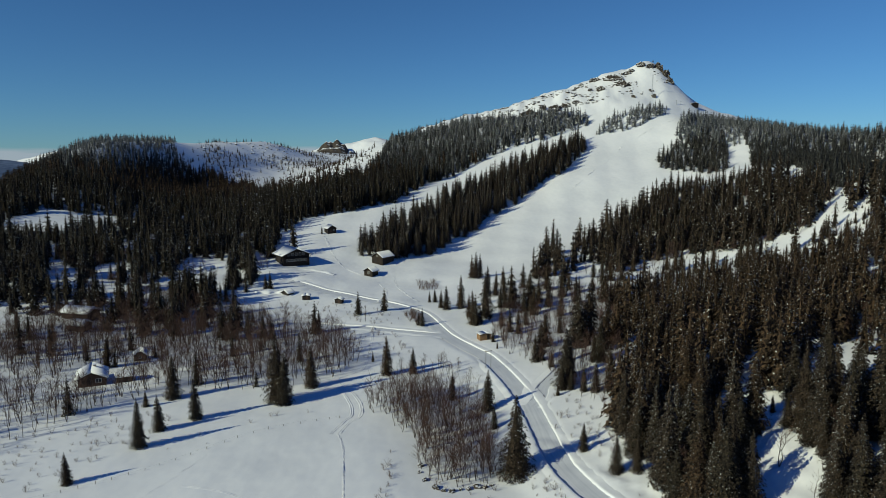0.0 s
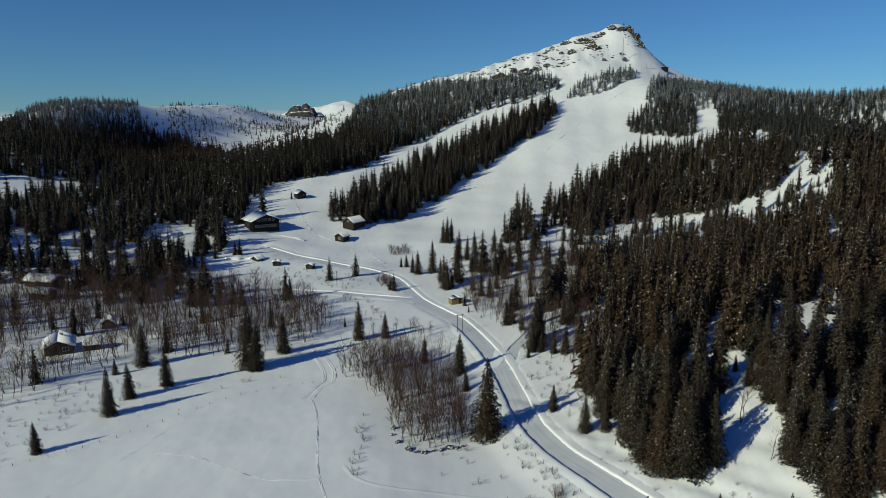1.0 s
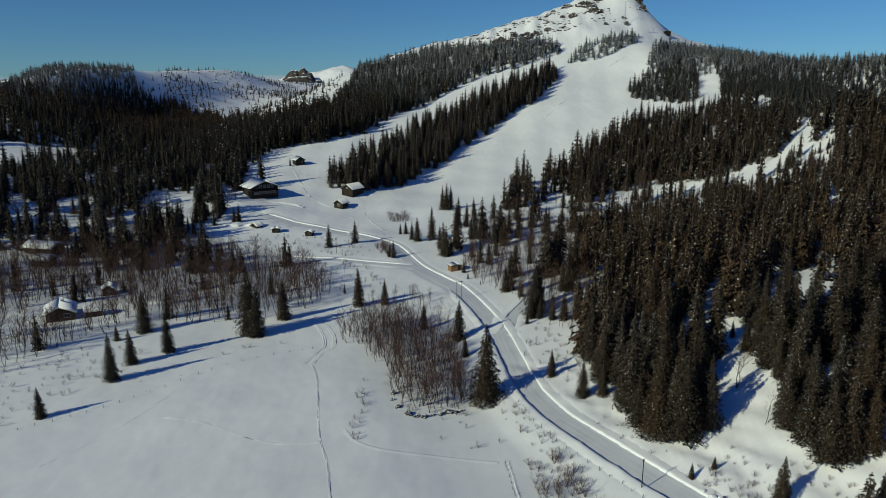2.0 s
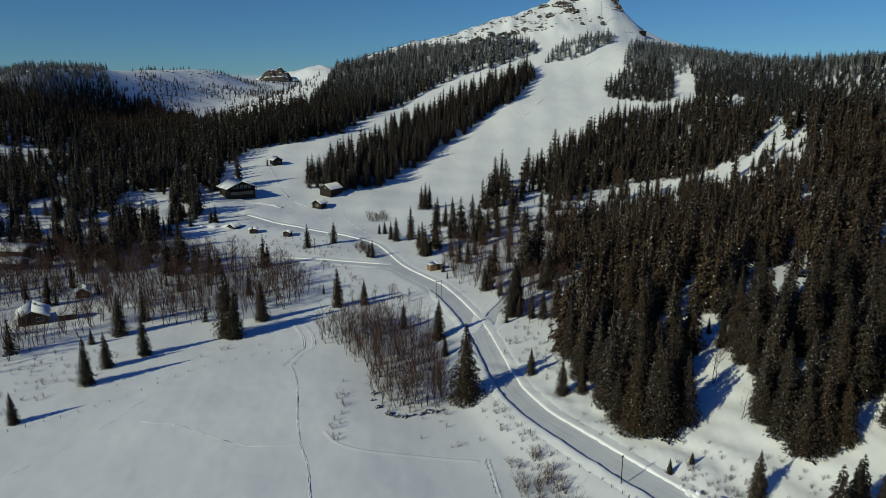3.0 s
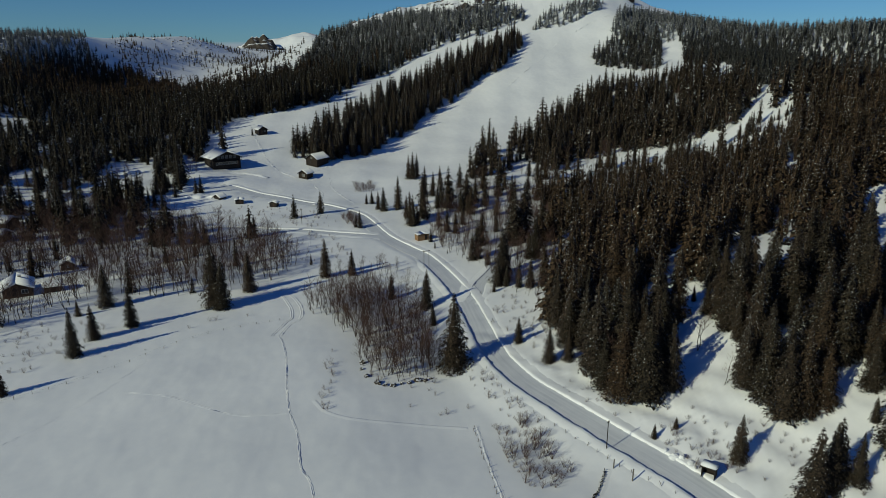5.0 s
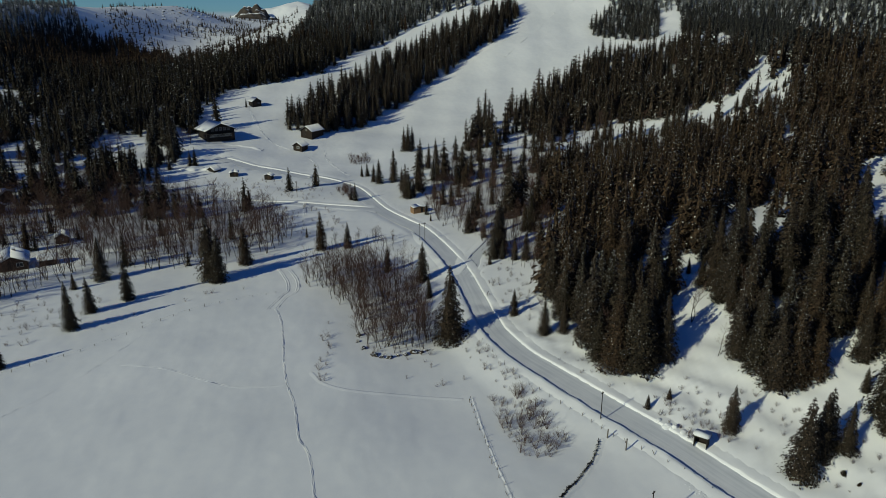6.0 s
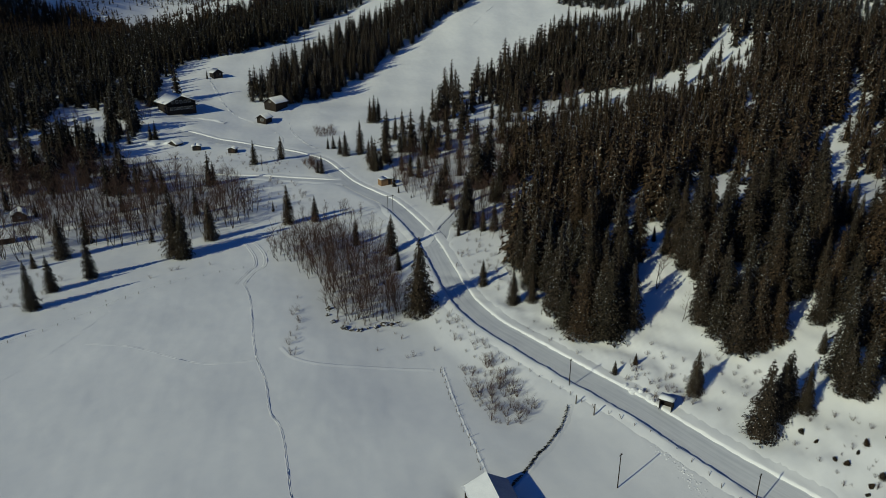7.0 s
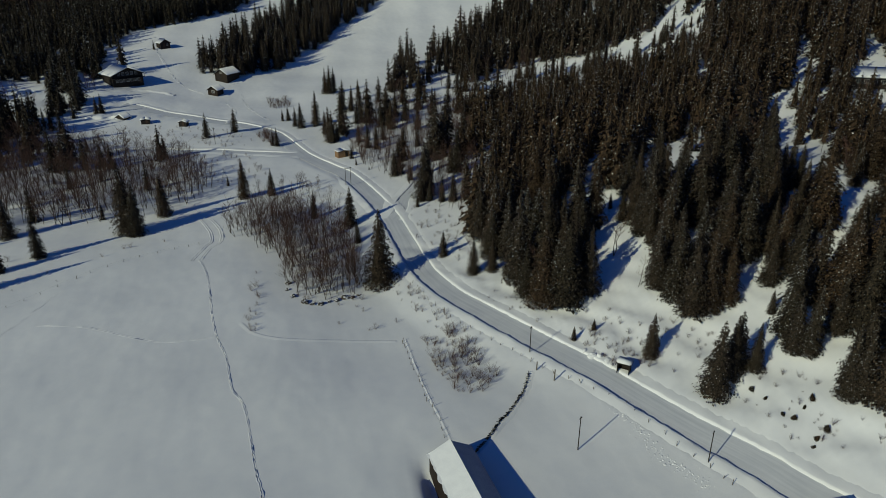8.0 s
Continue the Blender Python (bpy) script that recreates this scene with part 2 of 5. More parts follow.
def height(x, y):
    """The height of the snow over the plan."""
    x, y = np.asarray(x, float), np.asarray(y, float)
    z = -2.0 + 0.0063 * x + 0.0167 * y
    far = np.hypot(x, y - 300)
    for h, cx, cy, a, b, turn in HILLS + SPURS + KNOLLS:
        c, s = math.cos(radians(turn)), math.sin(radians(turn))
        u, v = ((x - cx) * c + (y - cy) * s) / a, (-(x - cx) * s + (y - cy) * c) / b
        z = z + h * np.exp(-0.5 * (u * u + v * v))
    swell = 0.5 * np.sin(x / 17 + 1.3 * np.sin(y / 23)) * np.sin(y / 19 + 0.7 * np.sin(x / 29)) + 0.18 * np.sin(x / 5.3 + y / 9.1) * np.sin(y / 6.1 - x / 8.3)
    swell = swell * (0.35 + 1.5 * smoothstep(150, 330, np.hypot(x, y)))
    rough = 1.0 * smoothstep(2.5, 8, x - 82 + 0.555 * y) * (1 - smoothstep(110, 140, y)) * smoothstep(20, 40, y)
    swell = swell + rough * (0.15 * np.sin(x / 0.62 + 2.0 * np.sin(y / 1.7)) * np.sin(y / 0.7 + 1.5 * np.sin(x / 2.1)) + 0.2 * np.sin(x / 1.3 + 1.7 * np.sin(y / 2.9)) * np.sin(y / 1.6 + 1.1 * np.sin(x / 3.7)) + 0.2 * np.sin((x + 0.6 * y) / 3.1) * np.sin((y - 0.4 * x) / 2.3) + 0.16 * np.sin((x + 0.555 * y) * 0.8 + 0.9 * np.sin((y - 0.5 * x) / 6.0)))
    peak = smoothstep(520, 560, y) * (1 - smoothstep(640, 700, y)) * smoothstep(-60, 0, x)
    swell = swell + peak * 0.6 * np.sin(x / 1.9 + 1.3 * np.sin(y / 3.3)) * np.sin(y / 2.3 + 1.1 * np.sin(x / 4.7)) + peak * 1.0 * np.sin(x / 4.1 + 1.9 * np.sin(y / 9.0)) * np.sin(y / 5.3 + 1.3 * np.sin(x / 8.7))
    z = z + verge(x, y)
    return z * (1 - smoothstep(1300, 2400, far)) + swell - 60 * smoothstep(1300, 3000, far)


def verge(x, y):
    """The road lies on a low embankment: the snow falls away from its west side and rises again gently into the field."""
    out = np.zeros(np.shape(x))
    near = (x > -40) & (x < 62) & (y > 60) & (y < 185)
    if not np.any(near):
        return out
    px, py = np.atleast_1d(x[near]), np.atleast_1d(y[near])
    best, side = np.full(px.shape, 1e9), np.zeros(px.shape)
    for (ax, ay), (bx, by) in zip(ROAD[:-1], ROAD[1:]):
        dx, dy = bx - ax, by - ay
        t = np.clip(((px - ax) * dx + (py - ay) * dy) / (dx * dx + dy * dy), 0, 1)
        d = np.hypot(px - ax - t * dx, py - ay - t * dy)
        side = np.where(d < best, dx * (py - ay) - dy * (px - ax), side)
        best = np.minimum(d, best)
    drop = -1.15 * smoothstep(3.0, 11.0, best) * (1 - smoothstep(13.0, 36.0, best)) * smoothstep(66, 92, py) * (1 - smoothstep(150, 180, py))
    out[near] = np.where(side > 0, drop, 0.0)
    return out


def ground_z(x, y):
    return float(height(x, y))


ROAD = [(70.0, 18.0), (58.5, 40.0), (54.0, 49.5), (51.2, 56.6), (46.7, 64.4), (42.9, 71.1), (38.4, 79.2), (33.7, 86.9), (27.7, 98.3), (23.7, 106.9), (20.9, 118.0), (19.8, 132.0), (18.6, 146.7),
        (16.3, 161.5), (12.0, 180.5), (7.5, 190.1), (1.0, 204.5), (-3.5, 217.2), (-8.6, 231.6), (-17.2, 241.5), (-30.7, 252.1), (-49.8, 263.8), (-62.0, 271.0)]
FARM_LANE = [(0.5, 205.0), (-4.2, 206.1), (-15.0, 209.5), (-26.0, 212.6), (-41.1, 216.4), (-52.8, 219.2), (-66.0, 217.0)]
SIDE_TRACK = [(18.5, 142.0), (21.8, 147.8), (23.6, 154.5), (26.1, 159.3), (29.5, 166.0), (33.0, 176.0)]


def glide(points, step):
    """Points at even steps along a smooth curve through the given ones."""
    p = np.array([points[0]] + list(points) + [points[-1]], float)
    out = []
    for k in range(1, len(p) - 2):
        a, b, c, d = p[k - 1:k + 3]
        n = max(2, int(np.linalg.norm(c - b) / step))
        t = np.linspace(0, 1, n, endpoint=False)[:, None]
        out.append(0.5 * (2 * b + (c - a) * t + (2 * a - 5 * b + 4 * c - d) * t ** 2 + (3 * b - a - 3 * c + d) * t ** 3))
    return np.vstack(out + [p[-1:]])


def away(x, y, line):
    """Distance from a line, and the place along it, by segments."""
    best, place = np.full(np.shape(x), 1e9), np.zeros(np.shape(x))
    run = 0.0
    for (ax, ay), (bx, by) in zip(line[:-1], line[1:]):
        dx, dy = bx - ax, by - ay
        size = math.hypot(dx, dy)
        t = np.clip(((x - ax) * dx + (y - ay) * dy) / size ** 2, 0, 1)
        d = np.hypot(x - ax - t * dx, y - ay - t * dy)
        near = d < best
        best, place = np.where(near, d, best), np.where(near, run + t * size, place)
        run += size
    return best, place


WAYS = [(glide(ROAD, 3.0), 2.15, 0.45), (glide(FARM_LANE, 4.0), 1.6, 0.25), (glide(SIDE_TRACK, 3.0), 1.5, 0.2)]


def carved(x, y):
    """The ground with the ploughed ways cut in and the banks beside them."""
    z = height(x, y)
    for line, half, bank in WAYS:
        sel = (x > line[:, 0].min() - 8) & (x < line[:, 0].max() + 8) & (y > line[:, 1].min() - 8) & (y < line[:, 1].max() + 8)
        if not sel.any():
            continue
        d, s = away(x[sel], y[sel], line)
        zz = z[sel] - 0.36 * (1 - smoothstep(half + 0.5, half + 1.7, d))
        z[sel] = zz
    return z


def spread(lo, hi, step, low, high, grow_low, grow_high):
    """Even steps between lo and hi, growing ones beyond, out to low and high."""
    mid = list(np.arange(lo, hi, step))
    s, v, up = step, mid[-1], []
    while v < high:
        s *= grow_high
        v += s
        up.append(v)
    s, v, down = step, lo, []
    while v > low:
        s *= grow_low
        v -= s
        down.append(v)
    return np.array(down[::-1] + mid + up)


def build_ground():
    gx, gy = spread(-60, 76, 0.9, -4700, 4700, 1.035, 1.035), spread(44, 170, 0.9, -2500, 4700, 1.1, 1.03)
    xx, yy = np.meshgrid(gx, gy)
    zz = carved(xx.ravel().copy(), yy.ravel().copy())
    verts = np.stack([xx.ravel(), yy.ravel(), zz], 1)
    nx, ny = len(gx), len(gy)
    i = (np.arange(ny - 1)[:, None] * nx + np.arange(nx - 1)[None]).ravel()
    tris = np.concatenate([np.stack([i, i + 1, i + 1 + nx], 1), np.stack([i, i + 1 + nx, i + nx], 1)])
    me = triangles("ground", verts, tris, [SNOW])
    me.polygons.foreach_set("use_smooth", np.ones(len(tris), dtype=bool))
    return tagged(new("ground", me), "snow-covered valley floor and mountainside", "ground", kind="structure")


build_ground()


def ribbon(name, line, offsets, lifts, mat, base=height, wobble=0.0, lumps=0.0, taper=0.0):
    """A strip along a line: offsets across it, and their lifts above the ground."""
    tang = np.gradient(line, axis=0)
    tang /= np.linalg.norm(tang, axis=1)[:, None]
    side = np.stack([tang[:, 1], -tang[:, 0]], 1)
    verts, uvs = [], []
    run = np.r_[0, np.cumsum(np.linalg.norm(np.diff(line, axis=0), axis=1))]
    rng = np.random.default_rng(len(line))
    for o, lift in zip(offsets, lifts):
        p = line + side * (o + wobble * rng.normal(size=len(line)))[:, None] if wobble else line + side * o
        rise = lift * (1 + lumps * np.interp(run, np.arange(0, run[-1] + 2, 2.0), rng.normal(size=len(np.arange(0, run[-1] + 2, 2.0)))) ) if lumps and lift > 0 else lift
        if taper:
            ends = np.clip(np.minimum(run, run[-1] - run) / taper, 0, 1)
            rise = rise * ends - 0.3 * (1 - ends)
        verts.append(np.c_[p, base(p[:, 0], p[:, 1]) + rise])
        uvs.append(np.c_[np.full(len(line), o), run])
    w, n = len(offsets), len(line)
    verts, uvs = np.stack(verts, 1).reshape(-1, 3), np.stack(uvs, 1).reshape(-1, 2)
    faces = [(k * w + j, k * w + j + 1, (k + 1) * w + j + 1, (k + 1) * w + j) for k in range(n - 1) for j in range(w - 1)]
    me = mesh(name, verts, faces, mat, smooth=True)
    layer = me.uv_layers.new(name="UVMap")
    loop = np.zeros(len(me.loops), dtype=np.int32)
    me.loops.foreach_get("vertex_index", loop)
    layer.data.foreach_set("uv", uvs[loop].astype(np.float32).ravel())
    return new(name, me)


for way_name, way_line, half, label in (("road", ROAD, 2.15, "ploughed road with a grey packed-snow surface"), ("road", FARM_LANE, 1.5, "narrow snow-covered lane off the road"),
                                        ("road", SIDE_TRACK, 1.4, "short ploughed track into the spruce wood")):
    across = np.linspace(-half, half, 9)
    tagged(ribbon(way_name, glide(way_line, 1.0), across, -0.25 + 0.03 * np.cos(across / half * 1.57), ROAD_SNOW), label, "road", kind="structure")

for way_line, half, full in ((ROAD, 2.15, 1.0), (FARM_LANE, 1.5, 0.3), (SIDE_TRACK, 1.4, 0.05)):
    for s, tall in ((-1, 1.6 * full), (1, 0.5 * full)):
        outs = half + np.array([-0.05, 0.15, 0.4, 0.9, 1.8, 3.2]) * (1.0 if s < 0 else 0.7)
        ups = np.array([-0.27, 0.06 * tall, 0.14 * tall, 0.14 * tall, 0.06 * tall, -0.22]) if s < 0 else np.array([-0.27, 0.05 * tall, 0.10 * tall, 0.09 * tall, 0.02, -0.10])
        bank_line = [p for p in way_line if s > 0 or way_line is not ROAD or p[1] < 182]
        tagged(ribbon("snow_bank", glide(bank_line, 0.7), outs[::s] * s, ups[::s], SNOW, wobble=0.06, lumps=0.4, taper=7.0), "ploughed snow bank along the edge of the road", "snow bank", kind="structure")

TRACK = [(-6.2, 52.0), (-7.2, 63.0), (-8.0, 67.0), (-8.8, 72.3), (-9.6, 78.1), (-10.5, 82.0), (-11.9, 84.9), (-12.8, 90.2), (-13.5, 94.3), (-15.1, 99.6), (-16.3, 105.3), (-17.5, 113.8), (-18.7, 122.2), (-20.2, 128.8), (-21.3, 131.3)]
LOOP = [(-21.0, 131.6), (-19.7, 137.5), (-17.9, 140.6), (-18.2, 146.4), (-20.6, 153.4), (-24.8, 161.2), (-26.2, 166.2), (-21.2, 171.5), (-20.8, 188.8), (-22.3, 211.9)]
INNER_LOOP = [(-22.7, 131.6), (-20.8, 138.5), (-19.8, 141.6), (-21.0, 148.2), (-25.2, 159.3)]
for line, wide, deep, label in ((TRACK, 0.11, 0.08, "footpath trodden into the snow field"), (LOOP, 0.32, 0.14, "curved sled track pressed into the snow"), (INNER_LOOP, 0.28, 0.14, "second sled track inside the curve")):
    tagged(ribbon("snow_track", glide(line, 0.5), np.array([-2.2, -1.3, -0.9, -0.35, 0.35, 0.9, 1.3, 2.2]) * wide, np.array([-0.04, 0.0, 0.07, -0.01, -0.01, 0.07, 0.0, -0.04]) * deep / 0.1, SNOW, wobble=0.05), label, "snow track", kind="structure")
DITCH = [(-11.5, 104.0), (-10.5, 102.1), (-9.5, 100.5), (-6.8, 98.6), (-3.3, 97.4), (3.8, 96.2), (12.7, 94.6)]
tagged(ribbon("snow_bank", glide(DITCH, 0.6), np.array([-0.6, -0.15, 0.05, 0.25, 1.1]), np.array([-0.05, -0.01, 0.055, 0.07, -0.05]), SNOW, wobble=0.04), "low snow bank across the field", "snow bank", kind="structure")

# ---- woods ----
WOOD_WEST = [(-230, 222), (-150, 215), (-130, 212), (-118, 222), (-100, 216), (-84, 212), (-72, 226), (-70, 240), (-74, 266), (-80, 285), (-76, 302), (-80, 345), (-76, 368), (-70, 374), (-52, 384), (-31, 402), (-5, 445),
             (35, 488), (56, 501), (86, 512), (112, 523), (112, 537), (87, 545), (53, 556), (20, 590), (-45, 600), (-58, 520), (-90, 498), (-130, 488), (-150, 520), (-165, 600), (-190, 700), (-245, 734), (-266, 712), (-290, 740), (-304, 790), (-330, 790), (-380, 700), (-638, 700)]
GLADES = [[(-225, 335), (-229, 351), (-232, 370), (-222, 383), (-213, 392), (-196, 396), (-182, 402), (-172, 388), (-185, 368), (-194, 350), (-205, 338)],
          [(-168, 285), (-162, 287), (-137, 253), (-129, 238), (-140, 241), (-148, 251)], [(-114, 281), (-108, 298), (-97, 293), (-85, 266), (-84, 249), (-96, 250)],
          [(-132, 246), (-134, 255), (-127, 260), (-111, 243), (-118, 234)], [(-149, 306), (-160, 338), (-153, 344), (-132, 296), (-139, 291)],
          [(50, 262), (51, 278), (60, 291), (68, 279), (76, 284), (84, 292), (96, 298), (107, 298), (116, 291), (122, 282), (127, 274), (136, 270), (144.5, 269.5), (153, 275), (162, 287),
           (166, 284), (165, 276), (159, 266), (151, 259), (142, 255), (131, 253), (123, 259), (115, 267), (106, 266), (97, 261), (88, 268), (77, 260), (64, 255)],
          [(186, 456), (196, 453), (193, 436), (188, 424), (182, 408), (168, 394), (157, 392), (152, 400), (156, 416), (142, 436), (137, 447), (143, 448), (160, 424), (167, 400), (176, 415), (183, 440)]]
LANES = [[(165.8, 204), (161, 193), (147, 178), (134, 164), (128, 158), (119, 145), (112, 133), (118, 132), (98, 101), (88, 93.5), (91, 105), (93, 115), (105, 136), (121, 159), (119, 163), (134.9, 169)],
         [(90, 93), (100, 100), (107, 101), (88, 83), (85, 84)], [(67, 131), (76, 137), (86, 149), (91, 145), (84, 131), (77, 123), (69, 120)],
         [(45.7, 96.3), (48.9, 101.1), (54.6, 114.5), (55.3, 118.7), (59.3, 125.5), (62.9, 124.5), (66.7, 120.0), (60.4, 111.6), (56.6, 105.5), (58.5, 101.9), (55.0, 91.5), (49.9, 87), (44.3, 90.5)],
         [(176.6, 193), (188, 197), (166.3, 167), (159, 169)], [(147, 158), (153.5, 172), (160, 176), (165, 170), (158, 157)]]
# Trees on the camera side of the lanes are kept low so the lanes show.
KEPT_LOW = [[(165, 191), (138, 163), (121, 132), (99, 100), (84, 86), (80, 95), (88, 108), (94, 120), (108, 140), (122, 160)], [(107, 101), (88, 83), (78, 74), (76, 80), (85, 92)], [(150, 159), (166, 166), (152, 142), (132, 118), (118, 122), (134, 146)]]
BEFORE_LANE = [(172, 278), (161, 264), (151, 258), (142, 254), (131, 252), (123, 258), (115, 266), (106, 265), (97, 260), (88, 267), (77, 259), (64, 254), (50, 262), (44, 205), (60, 188), (80, 178), (95, 174), (112, 178), (126, 195), (139, 215), (152, 240)]
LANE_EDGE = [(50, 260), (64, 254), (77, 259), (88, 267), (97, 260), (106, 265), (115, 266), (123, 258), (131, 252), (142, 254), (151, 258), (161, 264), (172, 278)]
# The same below the bare slope, to keep it in the camera's view.
BARE_EDGE = [(128, 424), (136, 437), (144, 424), (150, 400), (160, 384), (180, 386), (188, 398)]
BELOW_BARE = [(128, 424), (136, 440), (156, 418), (160, 384), (180, 386), (188, 398), (175, 330), (110, 330), (88, 360)]
RIDGE_NORTH = [(-58, 520), (-90, 498), (-130, 488), (-150, 520), (-165, 600), (-190, 700), (-296, 700), (-275, 771), (-330, 900), (-340, 1080), (-90, 1080), (-60, 640)]
STRIP = [(-40, 316), (-24, 311), (-7, 328), (8, 350), (31, 389), (54, 421), (80, 449), (100, 484), (101, 499), (87, 489), (60, 469), (36, 451), (13, 423), (-8, 395), (-25, 363), (-39, 334)]
SUMMIT_CLUMPS = [(112, 507), (135, 507), (155, 517), (169, 526), (177, 549), (151, 537), (131, 532), (117, 520)]
WOOD_UPPER = [(139, 448), (150, 438), (161, 401), (172, 413), (192, 467), (203, 540), (177, 515), (164, 486), (144, 460)]
WOOD_SADDLE = [(186, 458), (197, 455), (206, 474), (234, 562), (222, 566), (203, 542), (192, 470)]
WOOD_RIDGE = [(204, 474), (232, 560), (257, 576), (240, 480), (272, 440), (330, 420), (300, 300), (235, 240), (200, 262), (176, 284), (168, 292), (163, 312), (178, 339), (183, 407), (198, 445)]
UPPER_WEST = [(-5, 455), (35, 496), (56, 509), (86, 518), (112, 525), (112, 537), (87, 545), (53, 556), (20, 590), (-45, 600), (-58, 520)]
WOOD_EAST = [(12, 221), (14, 195), (19, 186), (23, 170), (25, 165), (25, 147), (28, 149), (33, 138), (34, 127), (34, 122), (36, 97), (42, 94), (46, 95), (54, 92), (57, 83), (63, 83), (66, 86), (71, 82), (65, 73), (66, 68), (69, 69), (71, 67), (66, 61),
             (68, 57), (72, 51), (110, 60), (180, 120), (230, 210), (199, 263), (169, 274), (164, 298), (168, 364), (160, 405), (138, 408), (112, 392), (92, 366), (76, 345), (68, 338), (62, 318), (52, 322), (44, 316), (40, 292), (31, 250), (25, 240), (21, 229), (22, 267), (17, 264)]


OPEN_EAST = [(-4.6, 224.5), (11.3, 202.2), (18.9, 183.5), (22.3, 167), (23.9, 145.4), (32.5, 136.4), (37.9, 141.5), (44.3, 172.5), (50.3, 204.4), (51.4, 238), (39, 263.4), (26.4, 270.5), (16.5, 297.6), (-5.3, 260.3)]


def inside(x, y, poly):
    hit = np.zeros(len(x), dtype=bool)
    for (ax, ay), (bx, by) in zip(poly, poly[1:] + poly[:1]):
        cross = (ay > y) != (by > y)
        hit ^= cross & (x < (bx - ax) * (y - ay) / (by - ay + 1e-12) + ax)
    return hit


def scatter(poly, gap, seed, holes=(), thin=0.0):
    """Uneven places inside an outline, about gap metres apart."""
    rng = np.random.default_rng(seed)
    p = np.array(poly, float)
    gx, gy = np.meshgrid(np.arange(p[:, 0].min(), p[:, 0].max(), gap), np.arange(p[:, 1].min(), p[:, 1].max(), gap))
    x, y = gx.ravel() + rng.uniform(-0.55, 0.55, gx.size) * gap, gy.ravel() + rng.uniform(-0.55, 0.55, gx.size) * gap
    keep = inside(x, y, poly) & (rng.random(len(x)) > thin)
    for hole in holes:
        keep &= ~inside(x, y, hole)
    return x[keep], y[keep], rng


def spruce_shape(seed, tiers, around, tufts, size, snow, slim=0.17, fleck=1.0):
    """A spruce one metre high: an added inner cone that blocks light, whorls of drooping boughs made of small needle
    tufts, and snow lying on some of them.
    """
    rng = np.random.default_rng(seed)
    verts, tris, index = [], [], []
    lean = rng.normal(0, 0.012, 2)

    def put(pts, mat):
        k = len(verts)
        verts.extend(pts)
        tris.append((k, k + 1, k + 2))
        index.append(mat)

    ring = [np.array([0.45 * slim * math.cos(0.7854 * k), 0.45 * slim * math.sin(0.7854 * k), 0.05]) for k in range(8)]
    for k in range(8):
        put([ring[k], ring[(k + 1) % 8], np.array([lean[0], lean[1], 0.93])], 0)
    for t in range(tiers):
        f = min(max((t + rng.uniform(-0.4, 0.4)) / (tiers - 1), 0), 1)
        turn, bulge = rng.uniform(0, 6.28), rng.uniform(0.76, 1.2)
        for k in range(max(4, int(around * (1 - 0.55 * f)))):
            z = 0.07 + 0.92 * f + rng.uniform(-0.02, 0.02)
            reach = slim * bulge * ((1 - f) ** 0.86 + 0.035) * (0.72 + 0.28 * min(1, f / 0.10))
            a = turn + 6.2832 * k / max(4, int(around * (1 - 0.55 * f))) + rng.uniform(-0.3, 0.3)
            r = reach * rng.uniform(0.62, 1.24)
            drop = r * rng.uniform(0.3, 0.75)
            d, side = np.array([math.cos(a), math.sin(a), 0]), np.array([-math.sin(a), math.cos(a), 0])
            root = np.array([lean[0] * z, lean[1] * z, z])
            for _ in range(tufts):
                u = rng.uniform(0.3, 1.0) ** 0.7
                fan = rng.normal(0, 0.28) * r * (1.15 - 0.6 * u)
                c = root + d * r * u + side * fan - np.array([0, 0, drop * u * u])
                w = size * rng.uniform(0.6, 1.35) * (0.42 + 0.58 * min(1, r / (0.5 * slim)))
                b = rng.normal(0, 0.7)
                out, across = d * math.cos(b) + side * math.sin(b), side * math.cos(b) - d * math.sin(b)
                c[2] = max(c[2], 0.02)
                put([c + across * w * 0.45 + [0, 0, 0.15 * w], c - across * w * 0.45 - [0, 0, 0.1 * w * rng.uniform(0, 1)], c + out * w * 0.95 - [0, 0, w * rng.uniform(0.15, 0.95)]], 0)
                if rng.random() < snow:
                    g = w * rng.uniform(0.12, 0.30) * fleck
                    e = c + out * w * 0.3 + [0, 0, 0.004]
                    put([e + across * g * 0.6, e - across * g * 0.6, e + out * g - [0, 0, g * 0.7]], 1)
    tip = np.array([lean[0], lean[1], 1.02])
    for k in range(3):
        put([tip, np.array([0.006 * math.cos(2.1 * k), 0.006 * math.sin(2.1 * k), 0.9]), np.array([0.006 * math.cos(2.1 * k + 2.1), 0.006 * math.sin(2.1 * k + 2.1), 0.9])], 0)
    # The needles shade as the rounded cone that they make up together, each tuft turned a little its own way.
    verts, tris = np.array(verts), np.array(tris, dtype=np.int32)
    mid = verts[tris].mean(1)
    face = np.c_[mid[:, :2] - lean * mid[:, 2:], np.zeros(len(mid))]
    face /= np.linalg.norm(face, axis=1)[:, None] + 1e-6
    face = face + [0, 0, 0.45] + rng.normal(0, 0.40, face.shape)
    face /= np.linalg.norm(face, axis=1)[:, None]
    flat = np.cross(verts[tris[:, 1]] - verts[tris[:, 0]], verts[tris[:, 2]] - verts[tris[:, 0]])
    turned = (flat * face).sum(1) < 0
    tris[turned] = tris[turned][:, ::-1]
    normals = np.zeros_like(verts)
    normals[tris.ravel()] = np.repeat(face, 3, axis=0)
    return verts, tris, np.array(index, dtype=np.int32), normals


